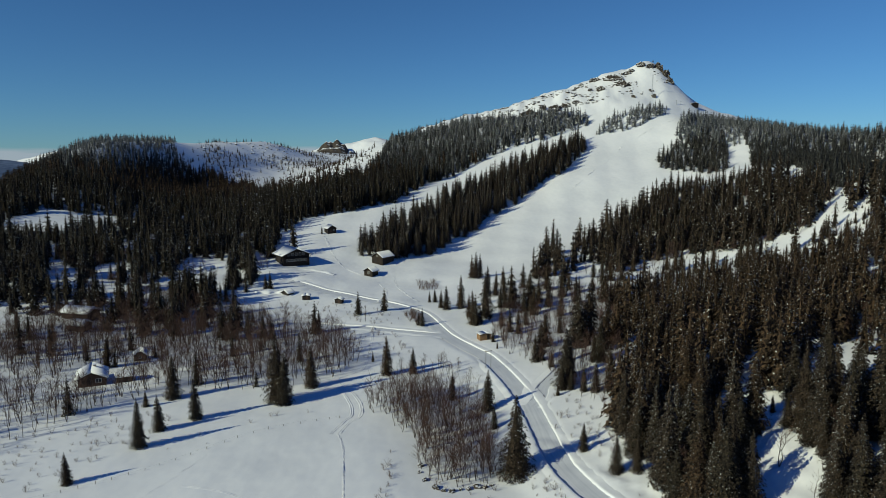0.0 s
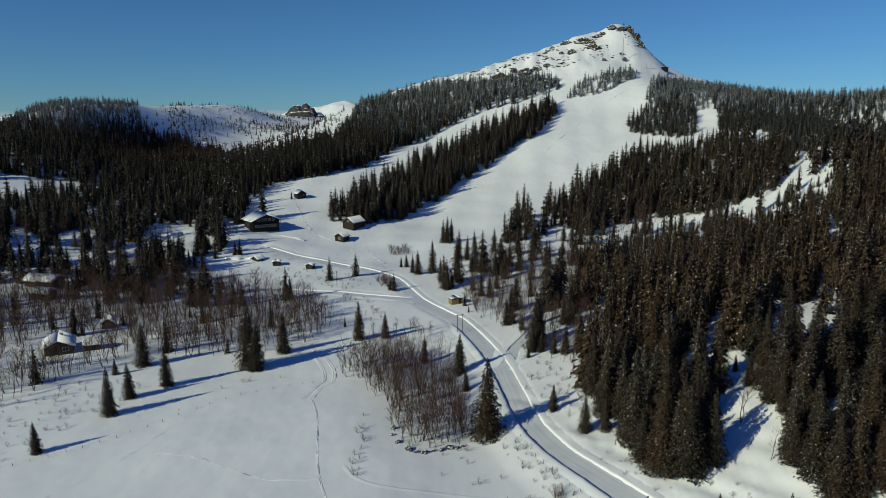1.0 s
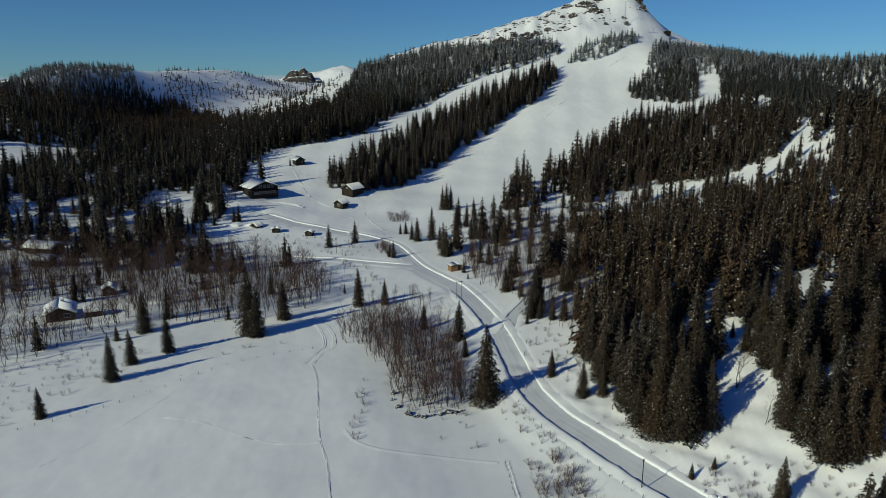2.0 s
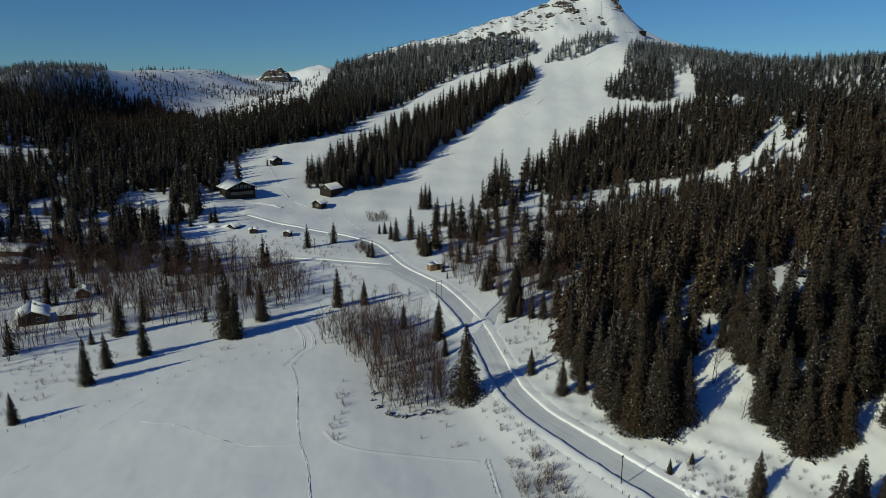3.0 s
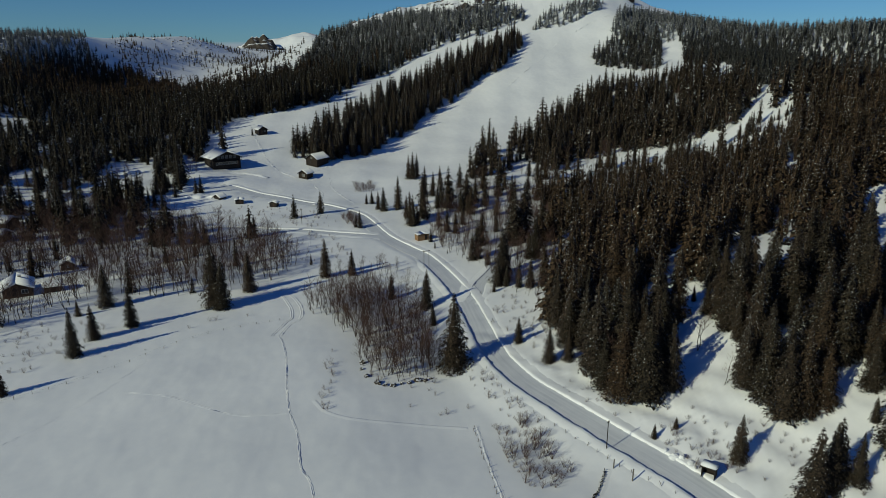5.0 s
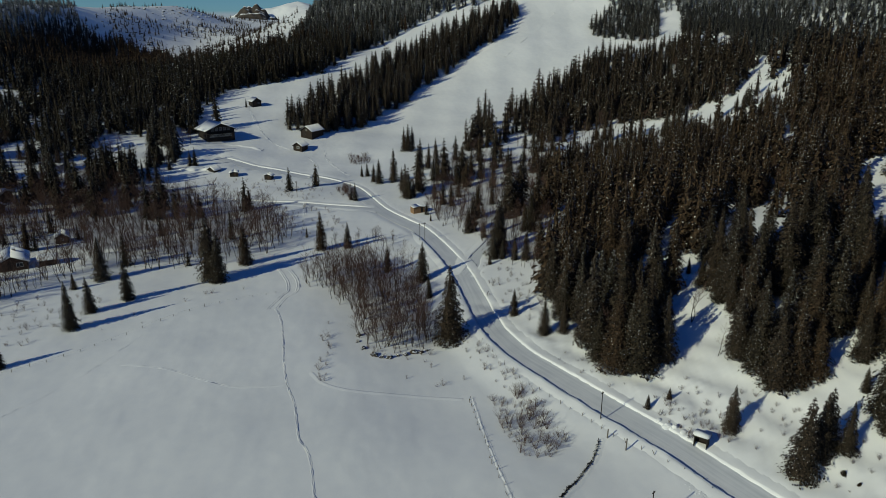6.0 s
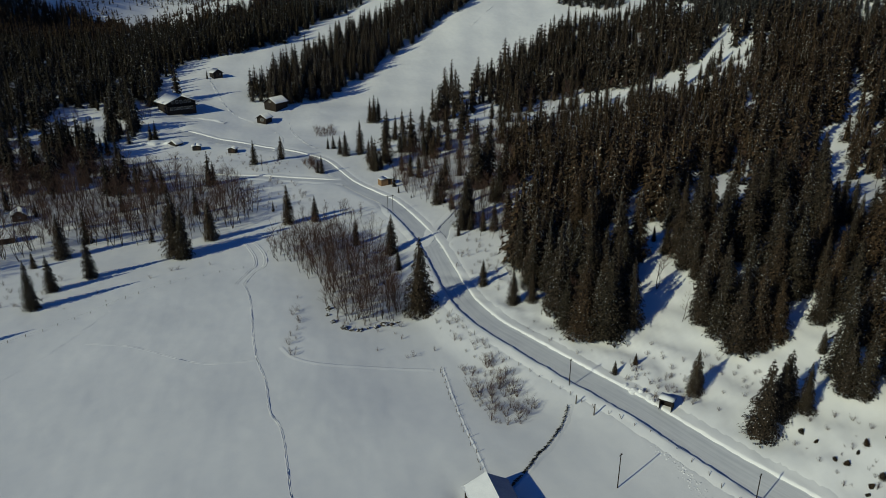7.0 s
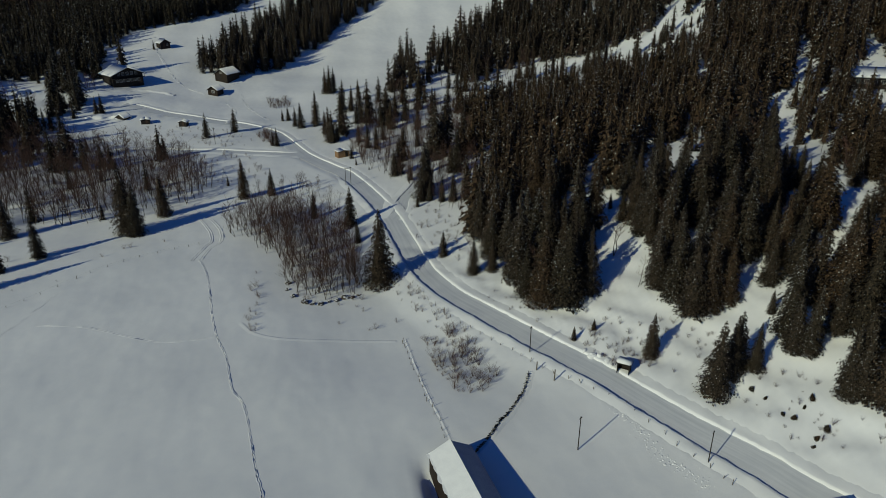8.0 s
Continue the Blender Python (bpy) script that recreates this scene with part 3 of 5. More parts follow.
def plant(name, shapes, x, y, high, rng, mats, label, category, wide=(0.85, 1.25)):
    """Many alike plants as one mesh."""
    pick, turn, fat = rng.integers(0, len(shapes), len(x)), rng.uniform(0, 6.28, len(x)), rng.uniform(*wide, len(x))
    z = height(x, y) - 0.15
    vs, ts, ms, ns, k = [], [], [], [], 0
    for s, (v, t, m, *shade) in enumerate(shapes):
        sel = pick == s
        n = int(sel.sum())
        if not n:
            continue
        c, si, h, f = np.cos(turn[sel])[:, None], np.sin(turn[sel])[:, None], high[sel][:, None], fat[sel][:, None]
        vx, vy, vz = v[None, :, 0], v[None, :, 1], v[None, :, 2]
        p = np.stack([x[sel][:, None] + (vx * c - vy * si) * h * f, y[sel][:, None] + (vx * si + vy * c) * h * f, z[sel][:, None] + vz * h], 2).reshape(-1, 3)
        vs.append(p)
        ts.append((t[None] + (k + np.arange(n) * len(v))[:, None, None]).reshape(-1, 3))
        ms.append(np.tile(m, n))
        if shade:
            nx, ny, nz = shade[0][None, :, 0], shade[0][None, :, 1], shade[0][None, :, 2]
            ns.append(np.stack([nx * c - ny * si, nx * si + ny * c, np.broadcast_to(nz, (n, len(v)))], 2).reshape(-1, 3))
        k += n * len(v)
    ob = new(name, triangles(name, np.concatenate(vs), np.concatenate(ts), mats, np.concatenate(ms), np.concatenate(ns) if ns else None))
    return tagged(ob, label, category, kind="stuff")


NEAR_SHAPES = [spruce_shape(s, 22, 11, 9, 0.036, snow, slim) for s, snow, slim in ((1, 0.08, 0.19), (2, 0.14, 0.17), (3, 0.04, 0.21), (4, 0.20, 0.185), (5, 0.10, 0.16), (6, 0.26, 0.18))]
WOOD_SHAPES = [spruce_shape(30 + s, 17, 9, 5, 0.050, snow, slim, 1.15) for s, snow, slim in ((0, 0.20, 0.19), (1, 0.10, 0.165), (2, 0.36, 0.20), (3, 0.16, 0.175), (4, 0.50, 0.185), (5, 0.06, 0.215), (6, 0.26, 0.155), (7, 0.15, 0.20))]
MID_SHAPES = [spruce_shape(20 + s, 13, 7, 3, 0.076, snow, slim, 1.2) for s, snow, slim in ((0, 0.10, 0.18), (1, 0.05, 0.16), (2, 0.16, 0.20), (3, 0.06, 0.17), (4, 0.12, 0.15), (5, 0.03, 0.21))]
FAR_SHAPES = [spruce_shape(40 + s, 9, 6, 2, 0.105, 0.0, slim) for s, slim in enumerate((0.19, 0.17, 0.21, 0.18))]

FINE_SHAPES = [spruce_shape(s, 34, 16, 20, 0.0185, snow, slim, 1.5) for s, snow, slim in ((7, 0.045, 0.19), (8, 0.08, 0.17), (9, 0.03, 0.205), (10, 0.14, 0.18))]
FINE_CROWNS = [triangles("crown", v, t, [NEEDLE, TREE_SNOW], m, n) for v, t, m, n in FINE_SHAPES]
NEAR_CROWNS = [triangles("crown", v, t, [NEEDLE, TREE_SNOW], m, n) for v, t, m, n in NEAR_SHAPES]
TRUNKS = [part("trunk", rod(bmesh.new(), (0, 0, -0.06), (0, 0, 0.8), 0.014, 0.004), BARK).data]
bpy.data.objects.remove(bpy.data.objects["trunk"])


def spruce(x, y, h, kind, turn, fat, label, group):
    tree = tagged(new("spruce_tree"), label, "tree", group)
    tree.matrix_basis = pose(x, y, ground_z(x, y) - 0.1, 0, 0, turn) @ Matrix.Diagonal((h * fat, h * fat, h, 1))
    child("trunk", TRUNKS[0], tree)
    child("crown", FINE_CROWNS[kind % 4] if math.hypot(x, y) < 175 else NEAR_CROWNS[kind], tree)
    return tree


# Spruces that stand free on the snow: place and height.
FIELD_EDGE_SPRUCES = [(-65.0, 111.4, 5.9), (-59.0, 125.9, 10.1), (-58.2, 133.7, 7.8), (-52.8, 139.5, 9.2), (-38.0, 149.6, 16.1), (-36.1, 148.5, 12.5), (-31.9, 159.4, 10.3), (-62.6, 152.0, 10.3), (-66.5, 146.6, 3.9), (-58.7, 200.3, 9.5), (-54.5, 201.4, 6.6), (-51.8, 200.2, 7.0), (-107.7, 181.7, 9.4), (-125.8, 196.1, 8.4), (-120.8, 228.9, 6.8), (-108.8, 232.1, 9.9), (-63.7, 200.0, 12.1), (-88.0, 226.5, 9.7), (-86.5, 250.8, 10.7), (-92.8, 182.8, 4.8), (-38.9, 179.2, 7.8)]
BIRCHWOOD_SPRUCES = [(-105.4, 218.1, 12.7), (-92.1, 203.4, 13.2), (-82.8, 204.0, 13.0), (-88.6, 233.1, 14.1), (-66.6, 200.1, 12.5), (-88.1, 173.0, 8.4), (-96.7, 222.0, 11.3), (-64.6, 208.9, 12.0), (-115.2, 217.8, 11.5), (-76.7, 213.0, 11.5)]
JUNCTION_SPRUCES = [(-38.6, 207.1, 7.2), (-28.9, 227.6, 8.2), (-20.6, 233.5, 8.0), (-6.7, 214.2, 5.9), (-8.0, 214.8, 4.4), (-68.8, 311.5, 15.5), (-68.6, 259.2, 6.2), (-67.0, 259.6, 7.1), (-61.0, 341.3, 4.3), (-2.9, 246.4, 5.3), (1.2, 234.6, 8.7), (6.3, 236.6, 11.6), (13.8, 283.2, 11.1), (12.2, 283.4, 10.1), (15.8, 285.3, 10.2), (24.0, 268.6, 8.0), (16.9, 256.7, 11.0), (20.0, 234.0, 8.1), (23.8, 233.1, 14.9)]
ROADSIDE_SPRUCES = [(-14.4, 167.9, 10.3), (-7.7, 169.0, 7.0), (2.1, 152.3, 6.5), (9.7, 144.5, 9.4), (10.6, 135.0, 5.1), (12.7, 115.2, 14.6), (26.0, 120.4, 5.6), (29.8, 111.4, 7.1), (35.0, 199.6, 6.9), (24.3, 174.0, 7.6), (27.5, 167.9, 4.5), (27.3, 151.0, 6.7), (29.2, 150.4, 5.4), (-18.9, 178.3, 3.1)]
SLOPE_SPRUCES = [(100.6, 175.7, 6.0), (48.1, 78.1, 7.4), (39.0, 85.1, 2.5), (42.7, 86.2, 2.0), (52.4, 68.3, 11.4), (55.6, 69.9, 9.6), (57.2, 71.2, 8.8), (59.1, 69.6, 7.4), (66.7, 77.4, 4.0), (64.6, 69.7, 8.8), (65.9, 68.1, 10.7), (70.8, 69.3, 9.8), (66.3, 59.1, 11.0), (65.2, 60.0, 10.5), (67.0, 60.6, 12.0), (67.7, 57.1, 12.8), (68.9, 55.1, 11.9), (41.1, 94.2, 15.9), (38.0, 96.5, 13.7), (45.6, 95.6, 12.2), (39.5, 95.3, 12.0), (35.9, 107.3, 7.4), (55.7, 91.5, 10.8), (56.6, 87.7, 13.3), (57.1, 83.2, 13.7), (59.8, 83.1, 13.6), (62.9, 83.0, 10.6), (69.9, 83.1, 9.1), (60.5, 114.8, 6.3), (60.3, 119.8, 3.5), (33.2, 110.8, 6.6), (36.2, 100.2, 9.5)]
OPEN_SPRUCES = [(9.7, 216.1, 11.1), (10.7, 214.6, 10.2), (12.2, 217.8, 5.7), (14.3, 223.0, 15.7), (22.4, 246.1, 10.5), (19.8, 253.0, 9.3), (21.8, 237.5, 6.1), (18.7, 212.1, 6.2), (20.6, 205.6, 7.9), (23.0, 203.4, 7.6), (27.6, 227.7, 9.6), (30.0, 230.4, 13.2), (30.2, 223.9, 11.0), (33.9, 237.0, 10.2), (36.4, 231.3, 9.9), (46.5, 233.2, 10.0), (48.4, 217.0, 13.0), (-5.0, 246.6, 4.2), (-0.8, 237.1, 6.7), (8.8, 225.4, 7.8), (26.3, 212.3, 6.4), (31.9, 247.1, 9.3), (39.2, 253.6, 11.3), (38.6, 220.1, 8.5), (43.1, 243.0, 12.6), (31.1, 260.7, 9.7)]
VERGE_SPRUCES = [(25.6, 175.1, 10.7), (28.5, 187.0, 10.7), (28.6, 154.5, 13.6), (30.4, 159.2, 10.8), (25.8, 147.7, 3.0), (37.4, 187.4, 15.2), (37.5, 183.6, 16.4), (39.2, 184.8, 12.8), (41.9, 192.2, 16.1), (31.7, 148.4, 6.1), (34.1, 147.4, 7.3), (14.7, 195.3, 3.8), (15.4, 188.1, 2.3), (18.4, 182.3, 1.4), (39.9, 167.8, 11.7), (46.5, 187.7, 13.0), (37.4, 147.0, 10.3), (38.3, 168.6, 7.4), (32.8, 172.3, 8.7), (43.2, 177.0, 13.5)]
LANE_SPRUCES = [(61.7, 260.7, 10.5), (65.2, 261.5, 12.0), (69.4, 261.0, 9.5), (60.5, 270.4, 8.0), (92.2, 277.2, 9.0), (94.4, 273.3, 11.5), (96.9, 274.0, 10.0), (117.2, 265.7, 10.5), (119.8, 265.7, 9.0), (119.8, 260.8, 11.5), (123.9, 263.5, 8.0),
                (109.1, 272.0, 8.5), (79.6, 281.9, 9.5), (138.4, 252.4, 6.5), (140.8, 251.2, 8.0), (142.4, 250.4, 9.0)]
tree_rng = np.random.default_rng(7)
for group, places, words in (("spruces along the field edge", FIELD_EDGE_SPRUCES, "at the edge of the snow field"), ("spruces in the birch wood", BIRCHWOOD_SPRUCES, "among the bare birches"), ("spruces by the road junction", JUNCTION_SPRUCES, "on the open snow near the huts"),
                             ("spruces by the road", ROADSIDE_SPRUCES, "beside the ploughed road"), ("spruces on the east slope", SLOPE_SPRUCES, "on the snowy slope above the road"),
                             ("spruces of the open wood", OPEN_SPRUCES, "among bare birches in the open wood"), ("spruces of the wood's verge", VERGE_SPRUCES, "at the verge of the east wood"),
                             ("spruces in the clearing", LANE_SPRUCES, "in a snowy forest clearing")):
    for x, y, h in places:
        size = "small" if h < 6 else "tall" if h > 11 else "dark"
        spruce(x, y, h, int(tree_rng.integers(0, 6)), tree_rng.uniform(0, 360), tree_rng.uniform(0.92, 1.2), size + " green spruce " + words, group)

# The east wood: single trees near the road, one mass behind.
free = np.array(FIELD_EDGE_SPRUCES + JUNCTION_SPRUCES + ROADSIDE_SPRUCES + SLOPE_SPRUCES + OPEN_SPRUCES + VERGE_SPRUCES + LANE_SPRUCES)
ex, ey, rng = scatter(WOOD_EAST, 3.7, 11, GLADES + LANES + [OPEN_EAST])
open_wood = np.array([noise.noise(Vector((u / 11, v / 11, 5.0))) for u, v in zip(ex, ey)])
open_edge = 1 - smoothstep(28, 92, ex - 0.12 * (ey - 180)) * np.ones(len(ex))
stay = (open_wood > -0.40 + 0.60 * open_edge) | (ey < 118)
stay &= (ey > 165) | (ey < 100) | (np.random.default_rng(8).random(len(ex)) > 0.22)
ex, ey = ex[stay], ey[stay]
vx, vy, rng = scatter([(35, 114), (36, 124), (38, 138), (43, 160), (54, 165), (60, 140), (55, 120), (48, 104), (44, 102)], 5.0, 19, LANES, 0.1)
ex, ey = np.r_[ex, vx], np.r_[ey, vy]
crowd = np.array([np.hypot(free[:, 0] - x, free[:, 1] - y).min() > 2.2 for x, y in zip(ex, ey)])
ex, ey = ex[crowd], ey[crowd]
eh = rng.uniform(8.0, 17.0, len(ex)) * np.where(rng.random(len(ex)) < 0.22, 0.55, 1.0)
# Heights are cut to fit the camera's view of the lanes and bare slope.
for zone in KEPT_LOW:
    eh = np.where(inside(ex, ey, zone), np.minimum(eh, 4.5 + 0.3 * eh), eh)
before_lane = inside(ex, ey, BEFORE_LANE)
eh = np.where(before_lane, np.minimum(eh, (2.0 + 0.27 * away(ex, ey, LANE_EDGE)[0]) * rng.uniform(0.6, 1.5, len(ex))), eh)
bare = inside(ex, ey, BELOW_BARE)
eh = np.where(bare, np.minimum(eh, (6.0 + 0.33 * away(ex, ey, BARE_EDGE)[0]) * rng.uniform(0.6, 1.3, len(ex))), eh)
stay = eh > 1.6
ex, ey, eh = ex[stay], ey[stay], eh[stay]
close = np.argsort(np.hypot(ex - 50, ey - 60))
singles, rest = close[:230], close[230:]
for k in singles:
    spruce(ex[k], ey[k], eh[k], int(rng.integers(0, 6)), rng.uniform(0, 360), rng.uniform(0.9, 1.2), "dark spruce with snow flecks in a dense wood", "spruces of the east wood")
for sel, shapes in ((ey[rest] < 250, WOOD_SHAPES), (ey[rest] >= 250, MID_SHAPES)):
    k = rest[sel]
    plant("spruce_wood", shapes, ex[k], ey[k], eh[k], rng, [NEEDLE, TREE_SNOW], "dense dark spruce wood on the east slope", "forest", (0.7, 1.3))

x, y, rng = scatter(STRIP, 3.9, 12)
plant("spruce_strip", WOOD_SHAPES, x, y, rng.uniform(8, 15, len(x)), rng, [NEEDLE, TREE_SNOW], "strip of spruces between two ski runs", "forest")
x, y, rng = scatter(WOOD_WEST, 3.6, 13, GLADES)
gaps = np.array([noise.noise(Vector((u / 14, v / 14, 9.0))) for u, v in zip(x, y)])
stay = (gaps > -0.26 + 0.10 * (1 - smoothstep(235, 320, y))) & (rng.random(len(x)) > 0.30 + 0.20 * (1 - smoothstep(222, 265, y))) | (y > 370) & (x > -120) | (y > 450) & (rng.random(len(x)) > 0.62)
x, y = x[stay], y[stay]
near = y < 330
h = rng.uniform(7.5, 15, len(x)) * (1 - 0.4 * smoothstep(25, 70, height(x, y))) * np.where(rng.random(len(x)) < 0.2, 0.6, 1.0)
plant("spruce_wood", WOOD_SHAPES, x[near], y[near], h[near], rng, [NEEDLE, TREE_SNOW], "dense dark spruce wood behind the cabins", "forest")
frost = height(x, y) + rng.normal(0, 6, len(x)) > np.where(x < -150, 56, 72)
back = ~near & ~frost
low = back & (height(x, y) + rng.normal(0, 8, len(x)) < 46)
for sel, shapes in ((low & (y < 470), MID_SHAPES), (low & (y >= 470), FAR_SHAPES)):
    plant("spruce_wood", shapes, x[sel], y[sel], h[sel], rng, [NEEDLE, TREE_SNOW], "wide dark spruce forest below the mountain", "forest")
back &= ~low
plant("spruce_wood", FAR_SHAPES, x[back], y[back], h[back], rng, [RIMED, TREE_SNOW], "lightly rimed spruce forest higher up", "forest")
plant("frosted_wood", FAR_SHAPES, x[frost], y[frost], h[frost], rng, [FROSTED, TREE_SNOW], "frosted spruces along the tree line", "forest")
for poly, gap, seed, low, high, thin in ((SUMMIT_CLUMPS, 3.2, 14, 3, 8, 0.25), (WOOD_UPPER, 3.2, 15, 4.5, 9.5, 0.05), (WOOD_SADDLE, 2.9, 28, 3.0, 7.0, 0.1), (WOOD_RIDGE, 2.6, 16, 3.5, 7.5, 0.0), (UPPER_WEST, 3.9, 18, 4, 9, 0.0)):
    x, y, rng = scatter(poly, gap, seed, GLADES, thin)
    h = rng.uniform(low, high, len(x))
    high_up = height(x, y) + rng.normal(0, 5, len(x)) > (66 if poly in (WOOD_UPPER, WOOD_RIDGE) else 0)
    for sel, mat in ((high_up, FROSTED), (~high_up, RIMED)):
        if sel.any():
            plant("frosted_wood", FAR_SHAPES, x[sel], y[sel], h[sel], rng, [mat, TREE_SNOW], "frosted spruces high on the mountainside", "forest", (0.95, 1.5))
x, y, rng = scatter(RIDGE_NORTH, 5.0, 17, (), 0.0)
clump = np.array([noise.noise(Vector((u / 45, v / 45, 3.0))) for u, v in zip(x, y)]) + rng.normal(0, 0.2, len(x)) > -0.24 + 0.44 * smoothstep(40, 68, height(x, y))
x, y = x[clump], y[clump]
plant("scattered_spruces", FAR_SHAPES, x, y, rng.uniform(1.6, 6.2, len(x)), rng, [NEEDLE, TREE_SNOW], "thinly scattered small spruces on a white ridge", "forest")


def birch_shape(seed, limbs, twigs, stems=1, spread_out=0.10, low=0.3, thick=1.0, joints=5):
    """A bare birch one metre high: one or more stems from one root, upright limbs and fine twigs."""
    rng = np.random.default_rng(seed)
    verts, tris, index = [], [], []

    def limb(pts, r0, r1, mat):
        k = len(verts)
        last = len(pts) - 1
        for n, p in enumerate(pts):
            r = r0 + (r1 - r0) * n / last
            if n == last and r1 == 0:
                verts.append(tuple(p))
                break
            for j in range(3):
                verts.append((p[0] + r * math.cos(2.094 * j), p[1] + r * math.sin(2.094 * j), p[2]))
        for n in range(last):
            for j in range(3):
                a, b = k + 3 * n + j, k + 3 * n + (j + 1) % 3
                if n == last - 1 and r1 == 0:
                    tris.append((a, b, k + 3 * last))
                    index.append(mat)
                else:
                    tris.extend([(a, b, b + 3), (a, b + 3, a + 3)])
                    index.extend([mat, mat])

    def blade(p, q, r):
        k, b = len(verts), rng.uniform(0, 6.28)
        side = np.array([math.cos(b), math.sin(b), 0]) * r
        verts.extend([tuple(p + side), tuple(p - side), tuple(q)])
        tris.append((k, k + 1, k + 2))
        index.append(1)

    for s in range(stems):
        turn = rng.uniform(0, 6.28)
        out = spread_out * rng.uniform(0.3, 1.4)
        lean = np.array([math.cos(turn), math.sin(turn)]) * out
        tall = 1.0 if s == 0 else rng.uniform(0.7, 0.98)
        spine = [np.array([lean[0] * f ** 0.8, lean[1] * f ** 0.8, f * tall * 0.95]) + np.r_[rng.normal(0, 0.024 * min(1.0, 3 * f), 2), 0] for f in np.linspace(0, 1, joints)]
        limb(spine, 0.0100 * thick, 0.0032 * thick, 0)
        for _ in range(limbs):
            f = rng.uniform(low, 0.97)
            i = min(int(f * (joints - 1)), joints - 2)
            root = spine[i] + (spine[i + 1] - spine[i]) * (f * (joints - 1) - i)
            a, size = rng.uniform(0, 6.28), rng.uniform(0.18, 0.38) * (1.2 - 0.65 * f)
            way = np.array([math.cos(a) * 0.8, math.sin(a) * 0.8, rng.uniform(0.3, 0.95)])
            tip = root + way * size
            blade(root, tip, 0.0050 * thick)
            for _ in range(twigs):
                c = root + (tip - root) * rng.uniform(0.2, 1.0)
                b = a + rng.normal(0, 1.1)
                blade(c, c + np.array([math.cos(b) * 0.6, math.sin(b) * 0.6, rng.uniform(0.2, 1.0)]) * rng.uniform(0.07, 0.18), 0.0031 * thick)
    return np.array(verts), np.array(tris, dtype=np.int32), np.array(index, dtype=np.int32)


BIRCH_WEST = [(-90.4, 117.1), (-86.1, 126.3), (-77.5, 141.4), (-69.8, 151.7), (-61.5, 157.7), (-41.2, 157.8), (-27.5, 165.4), (-22.0, 178.4), (-31.3, 199.9), (-67.9, 226.3), (-96.0, 234.4), (-143.4, 190.5)]
BIRCH_CLUMP = [(-17.5, 145.7), (-12.5, 154.6), (-5.9, 156.1), (2.1, 149.8), (9.0, 136.6), (10.7, 122.0), (8.4, 111.4), (0.6, 110.6), (-4.0, 116.0), (-6.0, 128.1), (-11.2, 138.3)]
BIRCH_ROAD = [(-18.1, 156.9), (-6.7, 177.3), (5.4, 175.9), (9.8, 150.5), (2.1, 149.8), (-5.9, 156.1)]
BIRCH_EAST = [(14.3, 194.9), (17.8, 219.2), (26.5, 250.1), (60.9, 246.8), (52, 190), (42, 150), (35, 128), (29.6, 148.3), (25.0, 165.9)]
BIRCHES = [birch_shape(60 + s, 12, 6, 1 + s % 3, 0.20, 0.16, 1.0, 6) for s in range(6)]
FAR_BIRCHES = [birch_shape(70 + s, 12, 6, 1 + s % 3, 0.18, 0.26, 1.1, 5) for s in range(6)]
SHRUBS = [birch_shape(80 + s, 6, 7, 7, 0.30, 0.15, 1.0, 3) for s in range(4)]
x, y, rng = scatter(BIRCH_WEST, 2.3, 21, [[(-96, 154), (-76, 154), (-74, 170), (-96, 172)]], 0.12)
open_ground = (x < -78) & (y < 172) & (rng.random(len(x)) < 0.45)
x, y = x[~open_ground], y[~open_ground]
plant("birch_wood", FAR_BIRCHES, x, y, rng.uniform(4.5, 8.5, len(x)), rng, [BIRCH, TWIG], "open bare birch wood standing in deep snow", "forest", (0.9, 1.25))
x, y, rng = scatter(BIRCH_WEST, 11.0, 25, [[(-96, 154), (-70, 150), (-70, 172), (-96, 172)], [(-60, 158), (-27, 165), (-22, 178), (-31, 200), (-50, 195)]], 0.3)
plant("spruce_group", WOOD_SHAPES, x, y, rng.uniform(4, 11, len(x)), rng, [NEEDLE, TREE_SNOW], "dark spruces scattered through the birch wood", "forest")
x, y, rng = scatter(BIRCH_ROAD, 2.7, 22, (), 0.3)
plant("birch_thicket", FAR_BIRCHES, x, y, rng.uniform(2.5, 5.0, len(x)), rng, [BIRCH, TWIG], "bare birch thicket by the road bend", "forest", (0.9, 1.25))
x, y, rng = scatter(BIRCH_EAST, 2.3, 23, (), 0.15)
plant("birch_thicket", FAR_BIRCHES, x, y, rng.uniform(3.0, 6.5, len(x)), rng, [BIRCH, TWIG], "reddish bare birches among the spruces", "forest", (0.9, 1.25))
x, y, rng = scatter(WOOD_EAST, 12.0, 26, (), 0.3)
plant("birch_scatter", FAR_BIRCHES, x, y, rng.uniform(5.0, 9.0, len(x)), rng, [BIRCH, TWIG], "bare birches mixed into the spruce wood", "forest", (0.9, 1.25))
x, y, rng = scatter([(-205, 222), (-75, 220), (-72, 290), (-190, 300)], 6.0, 27, (), 0.25)
plant("birch_scatter", FAR_BIRCHES, x, y, rng.uniform(4.0, 7.0, len(x)), rng, [BIRCH, TWIG], "bare birches between the spruces behind the cabins", "forest", (0.9, 1.25))
birch_stems, birch_boughs = [], []
for v, t, m in BIRCHES:
    for mats, wanted, store, name in (([BIRCH], 0, birch_stems, "trunk"), ([TWIG], 1, birch_boughs, "crown")):
        sel = t[m == wanted]
        used, where = np.unique(sel, return_inverse=True)
        store.append(triangles(name, v[used], where.reshape(-1, 3), mats))
x, y, rng = scatter(BIRCH_CLUMP, 1.6, 24, (), 0.06)
